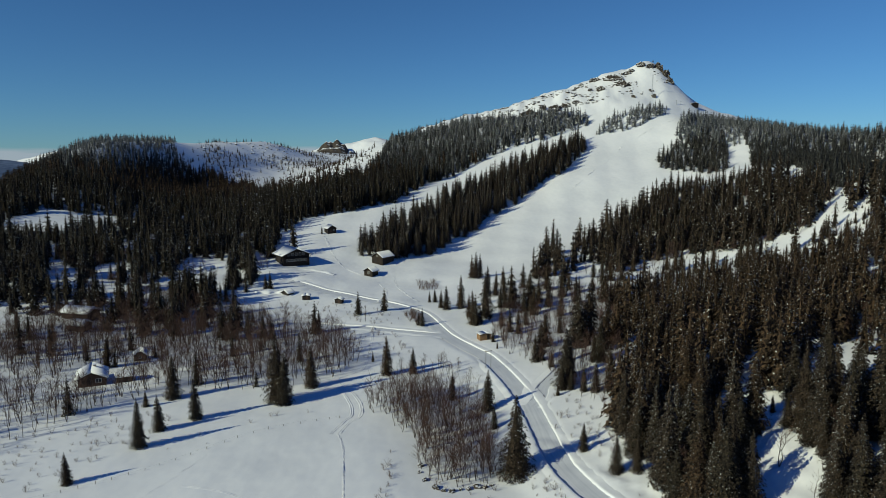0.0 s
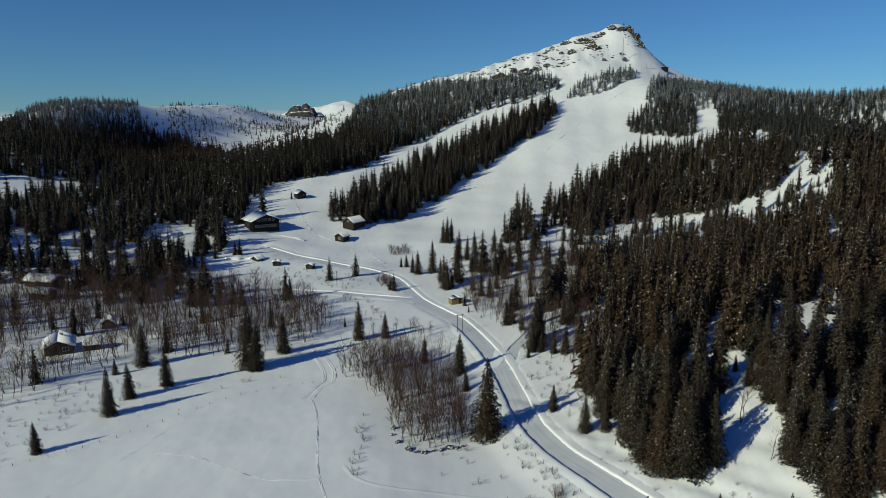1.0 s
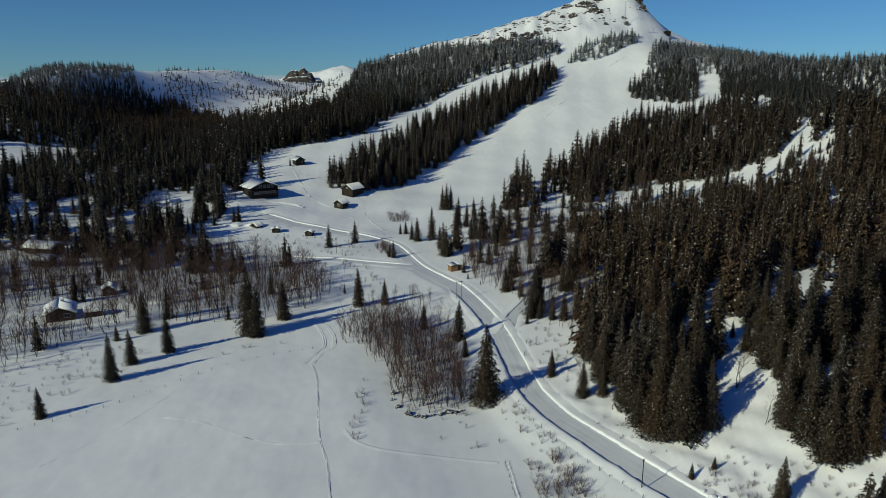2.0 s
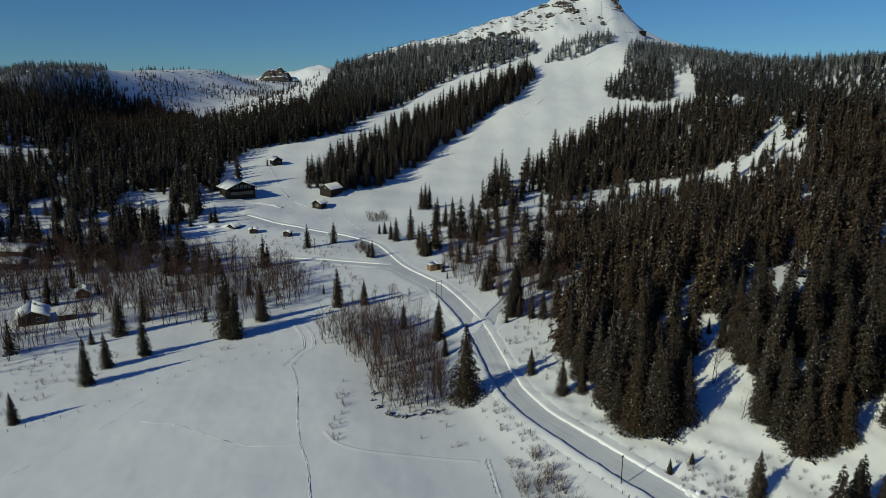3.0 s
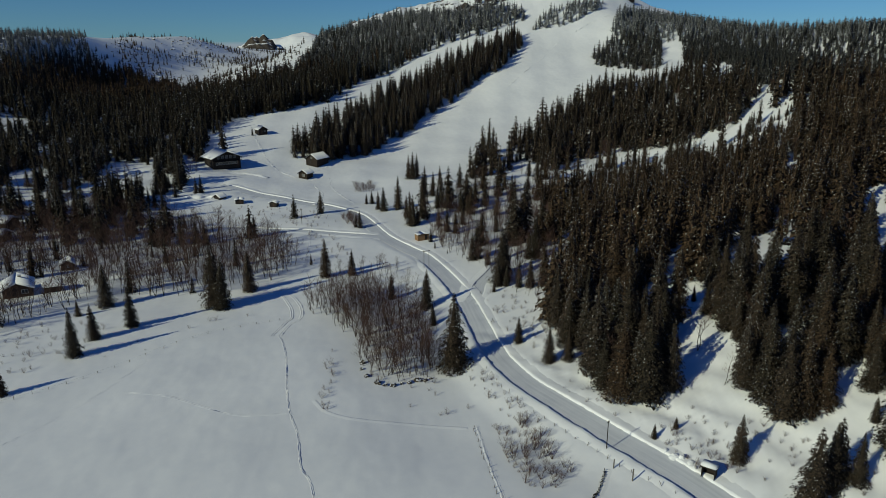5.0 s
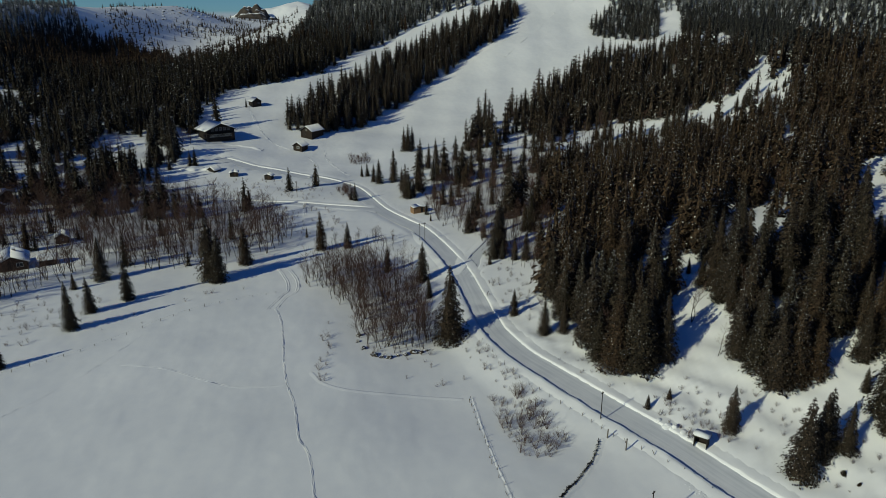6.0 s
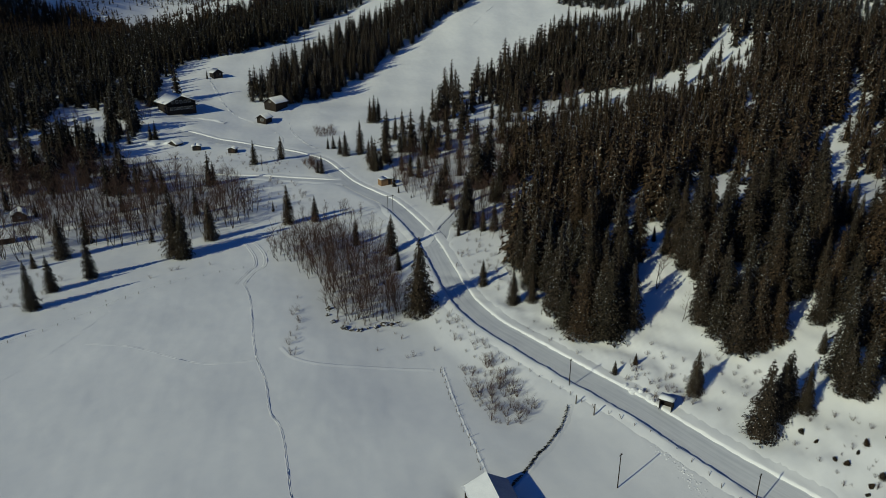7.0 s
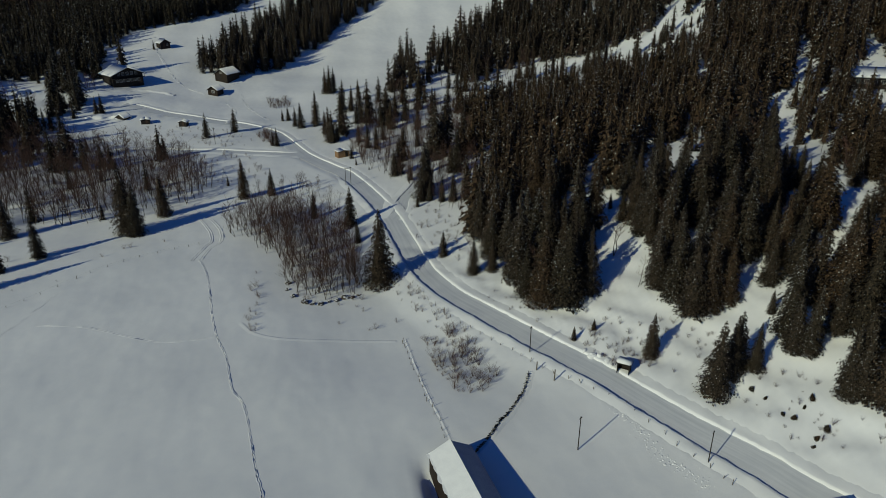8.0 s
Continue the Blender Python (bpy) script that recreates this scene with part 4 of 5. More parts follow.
for bx, by in zip(x, y):
    k, h = int(rng.integers(0, 6)), rng.uniform(4.5, 8.0)
    tree = tagged(new("birch_tree"), "slender bare birch in a dense reddish-brown clump", "tree", "birches of the clump by the road")
    tree.matrix_basis = pose(bx, by, ground_z(bx, by) - 0.1, 0, 0, rng.uniform(0, 360)) @ Matrix.Diagonal((h, h, h, 1))
    child("trunk", birch_stems[k], tree)
    child("crown", birch_boughs[k], tree)

JUNIPERS = [(57.8, 61.4), (58.6, 60.3), (60.8, 61.3), (62.0, 61.6), (59.0, 56.7), (60.8, 57.2), (58.1, 55.9), (56.9, 66.7), (57.6, 64.7)]
for jx, jy in JUNIPERS:
    bush = tagged(new("juniper_bush"), "low dark green juniper bush with snow on it", "bush", "juniper bushes above the road")
    h, k = tree_rng.uniform(0.8, 1.6), int(tree_rng.integers(0, 6))
    bush.matrix_basis = pose(jx, jy, ground_z(jx, jy) - 0.12, 0, 0, tree_rng.uniform(0, 360)) @ pose(0, 0, 0, tree_rng.normal(0, 12), tree_rng.normal(0, 12)) @ Matrix.Diagonal((h * 2.3, h * 1.6, h * 0.7, 1))
    child("trunk", TRUNKS[0], bush)
    child("crown", FINE_CROWNS[k % 4], bush)

# Shrubs and saplings poking out of the snow.
SHRUB_AREAS = [([(-91, 128), (-71, 146), (-55, 139), (-63, 124), (-64, 109), (-75, 108)], 2.6, 0.5, 1.6, 0.35), ([(17.0, 94.6), (21.7, 94.0), (25.6, 87.5), (26.0, 80.5), (22.5, 76.0), (18.2, 78.4), (17.3, 85.7)], 0.9, 0.6, 2.6, 0.55), ([(-13.2, 225.3), (-9.8, 233.0), (-5.3, 214.2), (-8.9, 213.4)], 1.3, 1.5, 3.0, 0.1),
               ([(-11.5, 280.0), (-3.3, 282.0), (-2.0, 269.0), (-9.8, 266.0)], 1.5, 1.4, 2.8, 0.15), ([(-62.0, 246.0), (-28.8, 242.0), (-14.0, 232.0), (-12.0, 212.0), (-53.0, 222.0)], 3.2, 0.7, 2.0, 0.35), ([(-56, 215), (-12, 206), (-8, 180), (-24, 182), (-34, 200)], 2.8, 0.7, 2.2, 0.35),
               ([(-10.6, 124.0), (-9.0, 124.0), (-9.0, 100.0), (-10.6, 100.0)], 1.3, 0.6, 1.7, 0.2), ([(-66, 110), (-35, 134), (-24, 141), (-30, 150), (-60, 124), (-80, 118)], 4.6, 0.5, 1.2, 0.5),
               ([(30, 135), (22, 140), (26, 116), (33, 112), (36, 120)], 2.8, 0.8, 2.2, 0.3), ([(44, 82), (36, 92), (40, 86), (52, 66), (62, 50), (60, 62)], 3.0, 0.4, 1.3, 0.35),
               ([(10, 112), (16, 100), (14, 92), (4, 98), (2, 108)], 3.2, 0.5, 1.4, 0.4),
               ([(53.9, 67.1), (60.0, 62.9), (62.1, 57.4), (60.5, 53.4), (56.5, 55.7), (53.9, 61.9)], 1.9, 0.4, 1.1, 0.35), ([(29.0, 103.4), (32.0, 96.3), (38.4, 87.1), (42.1, 78.7), (42.7, 84.0), (36.3, 94.5), (32.9, 106.0)], 1.7, 0.3, 1.0, 0.4),
               ([(13.9, 112.4), (17.0, 98.7), (25.0, 87.7), (25.0, 92.0), (20.3, 101.9), (17.5, 112.7)], 1.4, 0.5, 1.8, 0.35), ([(-5, 110), (9, 109), (12, 113), (10, 118), (-3, 116)], 1.6, 0.5, 1.6, 0.3),
               ([(33, 114), (38, 98), (48, 82), (58, 64), (64, 52), (70, 58), (63, 70), (58, 80), (46, 92), (38, 110)], 1.6, 0.4, 1.2, 0.4), ([(38, 86), (42, 88), (49, 80), (47, 75), (42, 77)], 1.1, 0.6, 1.5, 0.3), ([(22, 150), (26, 128), (33, 112), (38, 112), (34, 130), (28, 152)], 2.0, 0.4, 1.3, 0.3)]
for k, (poly, gap, low, high, thin) in enumerate(SHRUB_AREAS):
    x, y, rng = scatter(poly, gap, 30 + k, (), thin)
    plant("bare_shrubs", SHRUBS, x, y, rng.uniform(low, high, len(x)), rng, [TWIG, TWIG], "bare twiggy shrubs poking out of the snow", "shrub", (0.9, 1.5))

# ---- buildings ----
roof_rng = np.random.default_rng(91)


def drift_cover(profile, y0, y1, s, ragged, thick):
    """Snow lying on one roof slope: the profile drawn along y, with an uneven lower edge and depth."""
    bm = bmesh.new()
    rows, n = [], max(6, int((y1 - y0) / 0.45))
    for k in range(n + 1):
        f = k / n
        push, deep = roof_rng.normal(0, ragged), 1 + 0.12 * roof_rng.normal()
        y = y0 + (y1 - y0) * f
        rows.append([bm.verts.new((x + (s * push if 0 < j < 3 else 0), y, z + (thick * 0.12 * (deep - 1) if j > 1 else 0) - (0.05 if k in (0, n) and j > 1 else 0))) for j, (x, z) in enumerate(profile)])
    w = len(profile)
    for p, q in zip(rows[:-1], rows[1:]):
        for j in range(w):
            bm.faces.new((p[j], p[(j + 1) % w], q[(j + 1) % w], q[j]))
    bm.faces.new(rows[0])
    bm.faces.new(rows[-1][::-1])
    bmesh.ops.recalc_face_normals(bm, faces=bm.faces)
    return bm


def house(name, x, y, turn, wide, deep, wall, rise, mat, label, category, over=0.5, snow=0.35, windows=(), door=None, sink=0.4, chimney=None, roof_mat=None, bare=None, base=False, balcony=False, ragged=0.04, dig=1.4):
    """A gabled house: ridge along its own y, gable end towards -y."""
    home = tagged(new(name), label, category)
    home.matrix_basis = pose(x, y, ground_z(x, y) - sink, 0, 0, turn)
    a, b = wide / 2, deep / 2
    if base:
        part("foundation", boxed(-a - 0.03, a + 0.03, -b - 0.03, b + 0.03, -1.0, sink + 0.25), STONE, home)
    body = prism([(-a, sink + 0.2 - dig), (a, sink + 0.2 - dig), (a, wall), (0, wall + rise), (-a, wall)], -b, b)
    part("wall", body, mat, home)
    slope = math.atan2(rise, a)
    ox, oz = over * math.cos(slope), over * math.sin(slope)
    for s in (-1, 1):
        t = 0.14
        prof = [(0, wall + rise + 0.02), (s * (a + ox), wall - oz + 0.02), (s * (a + ox), wall - oz + 0.02 + t), (0, wall + rise + 0.02 + t * 1.1)]
        roof = part("roof", prism(prof, -b - over, b + over), roof_mat or DARK_WOOD, home)
        if snow and bare != s:
            g = t + 0.003
            prof = [(0, wall + rise + 0.02 + g * 1.1), (s * (a + ox + 0.06), wall - oz + 0.02 + g), (s * (a + ox + 0.14), wall - oz + 0.02 + g + snow * 0.6), (s * (a + ox - 0.1), wall - oz + 0.02 + g + snow * 1.02), (0, wall + rise + 0.02 + g + snow * 1.1)]
            part("snow_cover", drift_cover(prof, -b - over - 0.08, b + over + 0.08, s, ragged, snow), TREE_SNOW, roof, "thick white snow", smooth=ragged < 0.08)
    for side, u, z, w, h in windows:
        m = {"front": pose(u, -b, z), "right": pose(a, u, z, 0, 0, 90), "left": pose(-a, u, z, 0, 0, -90), "back": pose(u, b, z, 0, 0, 180)}[side]
        frame_bm = bmesh.new()
        for x0, x1, z0, z1 in ((-w / 2 - 0.08, w / 2 + 0.08, h / 2, h / 2 + 0.08), (-w / 2 - 0.08, w / 2 + 0.08, -h / 2 - 0.08, -h / 2), (-w / 2 - 0.08, -w / 2, -h / 2, h / 2), (w / 2, w / 2 + 0.08, -h / 2, h / 2), (-0.025, 0.025, -h / 2, h / 2)):
            box(frame_bm, x0, x1, -0.07, 0.02, z0, z1)
        fr = part("window", frame_bm, TRIM, home)
        fr.matrix_basis = m
        part("pane", boxed(-w / 2, w / 2, -0.035, 0.0, -h / 2, h / 2), glass, fr)
    if door:
        side, u, w, h = door
        m = {"front": pose(u, -b, sink + 0.2), "right": pose(a, u, sink + 0.2, 0, 0, 90), "left": pose(-a, u, sink + 0.2, 0, 0, -90)}[side]
        leaf = part("door", boxed(-w / 2, w / 2, -0.06, 0.02, 0, h, 0.01), BROWN_WOOD if mat is DARK_WOOD else DARK_WOOD, home)
        leaf.matrix_basis = m
        part("handle", boxed(w / 2 - 0.16, w / 2 - 0.06, -0.11, -0.06, 1.0, 1.05), STEEL, leaf)
    if chimney:
        cx, cy = chimney
        stack = part("chimney", boxed(cx - 0.35, cx + 0.35, cy - 0.35, cy + 0.35, wall, wall + rise + 1.0, 0.02), STONE, home)
        part("cap", boxed(cx - 0.45, cx + 0.45, cy - 0.45, cy + 0.45, wall + rise + 1.0, wall + rise + 1.25, 0.08), TREE_SNOW, stack, "snow cap")
    if balcony:
        deck = part("balcony", boxed(-a - 1.4, a + 0.2, -b - 1.4, -b + 0.0, 2.75, 2.9), mat, home)
        for k in range(9):
            px = -a - 1.3 + k * (wide + 1.4) / 8
            part("post", boxed(px - 0.05, px + 0.05, -b - 1.38, -b - 1.28, 2.9, 3.8), mat, deck)
        part("rail", boxed(-a - 1.4, a + 0.2, -b - 1.4, -b - 1.26, 3.8, 3.9), mat, deck)
    return home


row = [("front", -4.2 + 1.4 * k, 1.9, 0.9, 1.0) for k in range(7)] + [("front", -3.4 + 1.7 * k, 4.5, 0.9, 1.1) for k in range(5)] + [("left", -2.5 + 2.5 * k, 4.3, 0.9, 1.0) for k in range(3)]
house("lodge", -66.5, 297.5, 34, 12.0, 9.5, 4.2, 2.5, DARK_WOOD, "dark timber mountain lodge with snow on its roof", "lodge", 1.0, 0.5, row, ("front", 4.9, 1.0, 2.0), 0.3, (0.5, 2.0), balcony=True)
house("hut", -57.3, 344.5, 34, 4.6, 4.2, 2.4, 1.5, DARK_WOOD, "small dark hut on the snowy slope", "hut", 0.4, 0.25, [("front", 0.9, 1.6, 0.6, 0.6)], ("front", -0.7, 0.9, 1.8), 0.3)
house("barn", -27.6, 309.5, -32, 6.0, 8.5, 3.0, 2.0, OLD_WOOD, "dark weathered barn with a thin snow cover", "barn", 0.5, 0.18, [("front", 0.0, 3.6, 0.8, 0.6)], ("front", -1.0, 1.6, 2.2), 0.4)
house("hut", -31.0, 290.0, -28, 4.2, 4.4, 2.3, 1.3, OLD_WOOD, "dark timber ski hut with a pale window", "hut", 0.5, 0.2, [("front", 0.3, 1.6, 1.2, 0.9)], ("left", 0.5, 0.9, 1.9), 0.3)
house("shed", -51.0, 249.6, 8, 2.8, 2.4, 1.4, 0.3, DARK_WOOD, "low dark shed capped with snow", "shed", 0.2, 0.4, (), ("front", 0.4, 0.7, 1.1), 0.2)
house("shed", -38.0, 245.0, -14, 2.6, 2.2, 1.5, 0.5, DARK_WOOD, "small dark shed in the snow near the road", "shed", 0.25, 0.25, (), ("front", 0.3, 0.7, 1.2), 0.2)
house("shed", -59.0, 254.2, -35, 3.4, 3.0, 0.9, 1.0, DARK_WOOD, "dark shed almost buried in a snow drift", "shed", 0.3, 0.3, (), None, 0.5)
house("cabin", -86.2, 162.0, 24, 6.0, 6.4, 2.3, 1.4, BROWN_WOOD, "brown timber cabin under thick rounded snow", "cabin", 0.6, 0.7, [("front", 1.5, 1.6, 1.2, 0.9), ("left", 0.5, 1.6, 1.1, 0.8)], ("front", -0.6, 0.9, 1.8), 0.4, (0.6, 0.6))
house("shed", -79.0, 163.6, -70, 2.8, 3.6, 1.6, 0.7, BROWN_WOOD, "low woodshed beside the brown cabin", "shed", 0.3, 0.35, (), ("left", 0.5, 0.9, 1.4), 0.3)
house("hut", -82.4, 180.2, 20, 3.0, 2.8, 1.9, 1.0, BROWN_WOOD, "little brown hut among the birches", "hut", 0.4, 0.5, [("front", 0.0, 1.4, 0.6, 0.6)], None, 0.3)
house("cabin", -117.0, 215.5, 75, 5.5, 10.0, 2.4, 1.2, BROWN_WOOD, "long reddish-brown cabin under snow among trees", "cabin", 0.5, 0.6, [("right", -2.0, 1.6, 1.0, 0.9), ("right", 2.0, 1.6, 1.0, 0.9)], None, 0.3)
house("cabin", -112.0, 205.0, 80, 4.0, 5.5, 2.0, 1.0, BROWN_WOOD, "low brown outbuilding with a rounded snow roof", "cabin", 0.4, 0.6, (), None, 0.3)
house("wood_crate_hut", 12.3, 198.6, 20, 3.6, 2.6, 1.9, 0.3, FRESH_WOOD, "fresh pine-board box hut by the road", "hut", 0.15, 0.12, (), ("front", 0.8, 0.8, 1.5), 0.2)
house("cabin", 152.5, 160.0, 60, 7.5, 10.0, 2.8, 1.6, DARK_WOOD, "dark timber cabin with small windows above the wood", "cabin", 0.7, 0.5, [("left", -3.0 + 2.0 * k, 1.7, 1.0, 1.0) for k in range(4)] + [("front", -1.5 + 1.5 * k, 1.7, 1.0, 1.0) for k in range(3)], None, 0.4)
house("shed", 147.2, 164.5, 60, 3.6, 4.0, 2.2, 1.0, DARK_WOOD, "dark shed by the hillside cabin", "shed", 0.4, 0.4, (), None, 0.3)
house("lift_hut", 206.5, 571.5, 10, 6.0, 4.5, 2.6, 0.8, DARK_WOOD, "black lift hut on the saddle below the summit", "hut", 0.3, 0.15, (), None, 0.4)
house("mast_hut", 171.8, 567.0, 10, 3.0, 2.6, 2.2, 0.7, GREY_WOOD, "small hut at the foot of the mast", "hut", 0.2, 0.2, (), None, 0.4)
house("barn", 15.55, 57.6, 6.5, 5.3, 13.2, 2.35, 1.4, OLD_WOOD, "brown barn with one snowy and one bare roof side", "barn", 0.12, 0.16, (), None, 0.3, None, ROOF_TIN, 1, False, False, 0.10, 2.2)
house("farmhouse", 48.3, 41.2, -40, 6.0, 7.5, 4.0, 2.0, BROWN_WOOD, "roadside house with a dark blue-grey roof", "house", 0.5, 0.0, (), None, 0.3, None, ROOF_TIN)

# Bus shelter on the road bank.
stop = tagged(new("bus_shelter"), "small dark timber roadside shelter with a snowy roof", "shelter")
stop.matrix_basis = pose(43.1, 76.2, ground_z(43.1, 76.2) - 0.15, 0, 0, -42) @ Matrix.Diagonal((0.72, 0.75, 0.8, 1))
for x0, x1, y0, y1 in ((-1.2, 1.2, 0.72, 0.8), (-1.2, -1.12, -0.8, 0.72), (1.12, 1.2, -0.8, 0.72)):
    part("wall", boxed(x0, x1, y0, y1, 0, 1.95), DARK_WOOD, stop)
for px in (-1.16, 1.16):
    part("post", boxed(px - 0.06, px + 0.06, -0.92, -0.80, 0, 2.05), DARK_WOOD, stop)
part("bench", boxed(-1.1, 1.1, 0.3, 0.7, 0.42, 0.48), DARK_WOOD, stop)
lid = part("roof", prism([(-1.45, 2.0), (1.45, 2.0), (1.45, 2.1), (-1.45, 2.1)], -1.1, 1.1), DARK_WOOD, stop)
part("snow_cover", boxed(-1.48, 1.48, -1.12, 1.12, 2.103, 2.55, 0.18), TREE_SNOW, lid, "rounded snow cap", smooth=True)


# ---- poles, fences, stakes ----
def utility_pole(x, y, h, label):
    p = tagged(new("utility_pole"), label, "pole", "utility poles")
    p.matrix_basis = pose(x, y, ground_z(x, y) - 0.4, 0, 0, 35)
    part("shaft", rod(bmesh.new(), (0, 0, 0), (0, 0, h + 0.4), 0.075, 0.055, 8), DARK_WOOD, p)
    part("bracket", boxed(-0.28, 0.28, -0.04, 0.04, h + 0.12, h + 0.2), DARK_WOOD, p)
    for s in (-0.22, 0.22):
        part("insulator", rod(bmesh.new(), (s, 0, h + 0.2), (s, 0, h + 0.38), 0.035, 0.025), STEEL, p)
    return p


for x, y, h in ((31.0, 63.6, 5.0), (31.6, 84.1, 4.6), (45.8, 58.3, 4.8)):
    utility_pole(x, y, h, "thin wooden pole standing in the snow")
for x, y, h in ((31.3, 80.1, 1.4), (32.9, 77.1, 1.8)):
    post = tagged(new("gate_post"), "stout weathered gate post", "post", "gate posts")
    post.matrix_basis = pose(x, y, ground_z(x, y) - 0.2)
    part("shaft", rod(bmesh.new(), (0, 0, 0), (0.03, 0, h + 0.2), 0.10, 0.085, 8), GREY_WOOD, post)
twin = tagged(new("twin_pole"), "wooden twin pole with a crossarm beside the road", "pole", "utility poles")
twin.matrix_basis = pose(11.7, 170.3, ground_z(11.7, 170.3) - 0.4, 0, 0, 26)
for dx in (-0.75, 0.75):
    part("shaft", rod(bmesh.new(), (dx, 0, 0), (dx, 0, 5.2), 0.07, 0.055, 8), DARK_WOOD, twin)
part("crossarm", boxed(-1.1, 1.1, -0.05, 0.05, 4.9, 5.0), DARK_WOOD, twin)
for dx in (-1.0, 0.0, 1.0):
    part("insulator", rod(bmesh.new(), (dx, 0, 5.0), (dx, 0, 5.2), 0.045, 0.03), STEEL, twin)
utility_pole(-25.5, 219.0, 5.2, "lone pole on the open snow by the junction")
mast = tagged(new("radio_mast"), "thin steel lattice mast below the summit", "mast")
mast.matrix_basis = pose(170.3, 566.0, ground_z(170.3, 566.0) - 0.3)
for k in range(3):
    c, s = 0.45 * math.cos(2.094 * k), 0.45 * math.sin(2.094 * k)
    part("leg", rod(bmesh.new(), (c, s, 0), (c * 0.5, s * 0.5, 18.5), 0.09, 0.06), STEEL, mast)
lattice = bmesh.new()
for k in range(18):
    f0, f1 = 0.45 - 0.0125 * k, 0.45 - 0.0125 * (k + 1)
    rod(lattice, (f0 * math.cos(2.094 * k), f0 * math.sin(2.094 * k), k), (f1 * math.cos(2.094 * (k + 1)), f1 * math.sin(2.094 * (k + 1)), k + 1), 0.04, 0.04, 4)
part("lattice", lattice, STEEL, mast)

STAKES = [(18.4, 111.6), (20.1, 104.4), (22.6, 97.7), (25.8, 91.4), (29.2, 85.6), (32.3, 80.3), (37.4, 73.7), (40.3, 70.1), (43.6, 61.7), (46.8, 54.3)]
FENCE_BARN = [(13.7, 94.3), (14.2, 80.6), (14.9, 72.3), (15.6, 64.5)]
FIELD_FENCE = [(-75.0, 102.0), (-66.8, 107.2), (-57.7, 112.9), (-49.8, 120.4), (-41.1, 130.0), (-33.3, 135.5), (-26.9, 138.6), (-22.3, 140.1)]
LODGE_BANK = [(-74.0, 281.0), (-69.0, 283.0), (-64.0, 286.5), (-59.8, 289.5), (-53.4, 289.0), (-46.2, 286.3)]
BRUSH = [(30.2, 80.2), (27.9, 76.1), (24.5, 72.0), (23.0, 70.6), (20.6, 67.8), (18.4, 65.6)]
STICK = part("post", rod(bmesh.new(), (0, 0, -0.3), (0.02, 0, 1.0), 0.05, 0.04, 5), GREY_WOOD).data
bpy.data.objects.remove(bpy.data.objects["post"] if bpy.data.objects["post"].data is STICK else [o for o in bpy.data.objects if o.data is STICK][0])
fence_rng = np.random.default_rng(5)


def post_row(name, line, gap, h, label, wires=True, lean=6.0):
    row_ob = tagged(new(name), label, "fence")
    pts = glide(line, gap)
    for px, py in pts:
        px, py = px + fence_rng.normal(0, 0.12), py + fence_rng.normal(0, 0.12)
        hh = h * fence_rng.uniform(0.6, 1.15)
        child("post", STICK, row_ob, pose(px, py, ground_z(px, py), fence_rng.normal(0, lean), fence_rng.normal(0, lean)) @ Matrix.Diagonal((1, 1, hh, 1)))
    if wires:
        for (ax, ay), (bx, by) in zip(pts[:-1], pts[1:]):
            part("wire", rod(bmesh.new(), (ax, ay, ground_z(ax, ay) + h * 0.7), (bx, by, ground_z(bx, by) + h * 0.7), 0.008, 0.008, 3), STEEL, row_ob)
    return row_ob


tagged(ribbon("snow_bank", glide(FENCE_BARN, 0.6), np.array([-0.85, -0.6, -0.45, -0.3]), np.array([-0.03, 0.05, 0.04, -0.03]), SNOW, wobble=0.05, lumps=0.4), "thin snow ridge along the barn fence", "snow bank", kind="structure")
post_row("road_fence", STAKES, 1.9, 0.75, "leaning fence posts along the road bank", False, 12.0)
post_row("field_fence", FENCE_BARN, 1.5, 0.7, "half-buried wire fence leading to the barn", True, 10.0)
post_row("field_fence", FIELD_FENCE, 2.6, 0.6, "half-buried fence across the white field")

tagged(ribbon("snow_bank", glide(LODGE_BANK, 0.8), np.array([-1.6, -0.7, 0.0, 0.6, 1.5]), np.array([-0.06, 0.28, 0.42, 0.25, -0.06]), SNOW, wobble=0.18, lumps=0.5), "ploughed snow bank before the lodge", "snow bank", kind="structure")

# Old pole fence between the barn and the road: slanting split rails on pairs of stakes.
old = tagged(new("pole_fence"), "old dark slanting pole fence with snow along it", "fence")
pts = glide(BRUSH, 0.2)
RAIL = mesh("rail", *(lambda bm: ([v.co.copy() for v in bm.verts], [[v.index for v in f.verts] for f in bm.faces]))((lambda bm: (bm.verts.index_update(), bm)[1])(rod(bmesh.new(), (0, 0, 0), (0, 0, 1.0), 0.06, 0.04, 5))), DARK_WOOD)
for k in range(len(pts) - 1):
    px, py = pts[k]
    ang = math.degrees(math.atan2(pts[k + 1][1] - py, pts[k + 1][0] - px))
    for s in (-1, 1):
        if fence_rng.random() < 0.85:
            child("rail", RAIL, old, pose(px + 0.1 * s, py, ground_z(px, py) - 0.2, 0, 0, ang) @ pose(0, 0, 0, fence_rng.normal(3 * s, 4), 56 + fence_rng.normal(0, 5), 0) @ Matrix.Diagonal((1, 1, fence_rng.uniform(0.9, 1.25), 1)))

tagged(ribbon("snow_bank", glide(BRUSH, 0.5), np.array([-1.2, -0.6, -0.35, -0.15]), np.array([-0.04, 0.06, 0.11, -0.03]), SNOW, wobble=0.05, lumps=0.4), "snow drifted along the old pole fence", "snow bank", kind="structure")

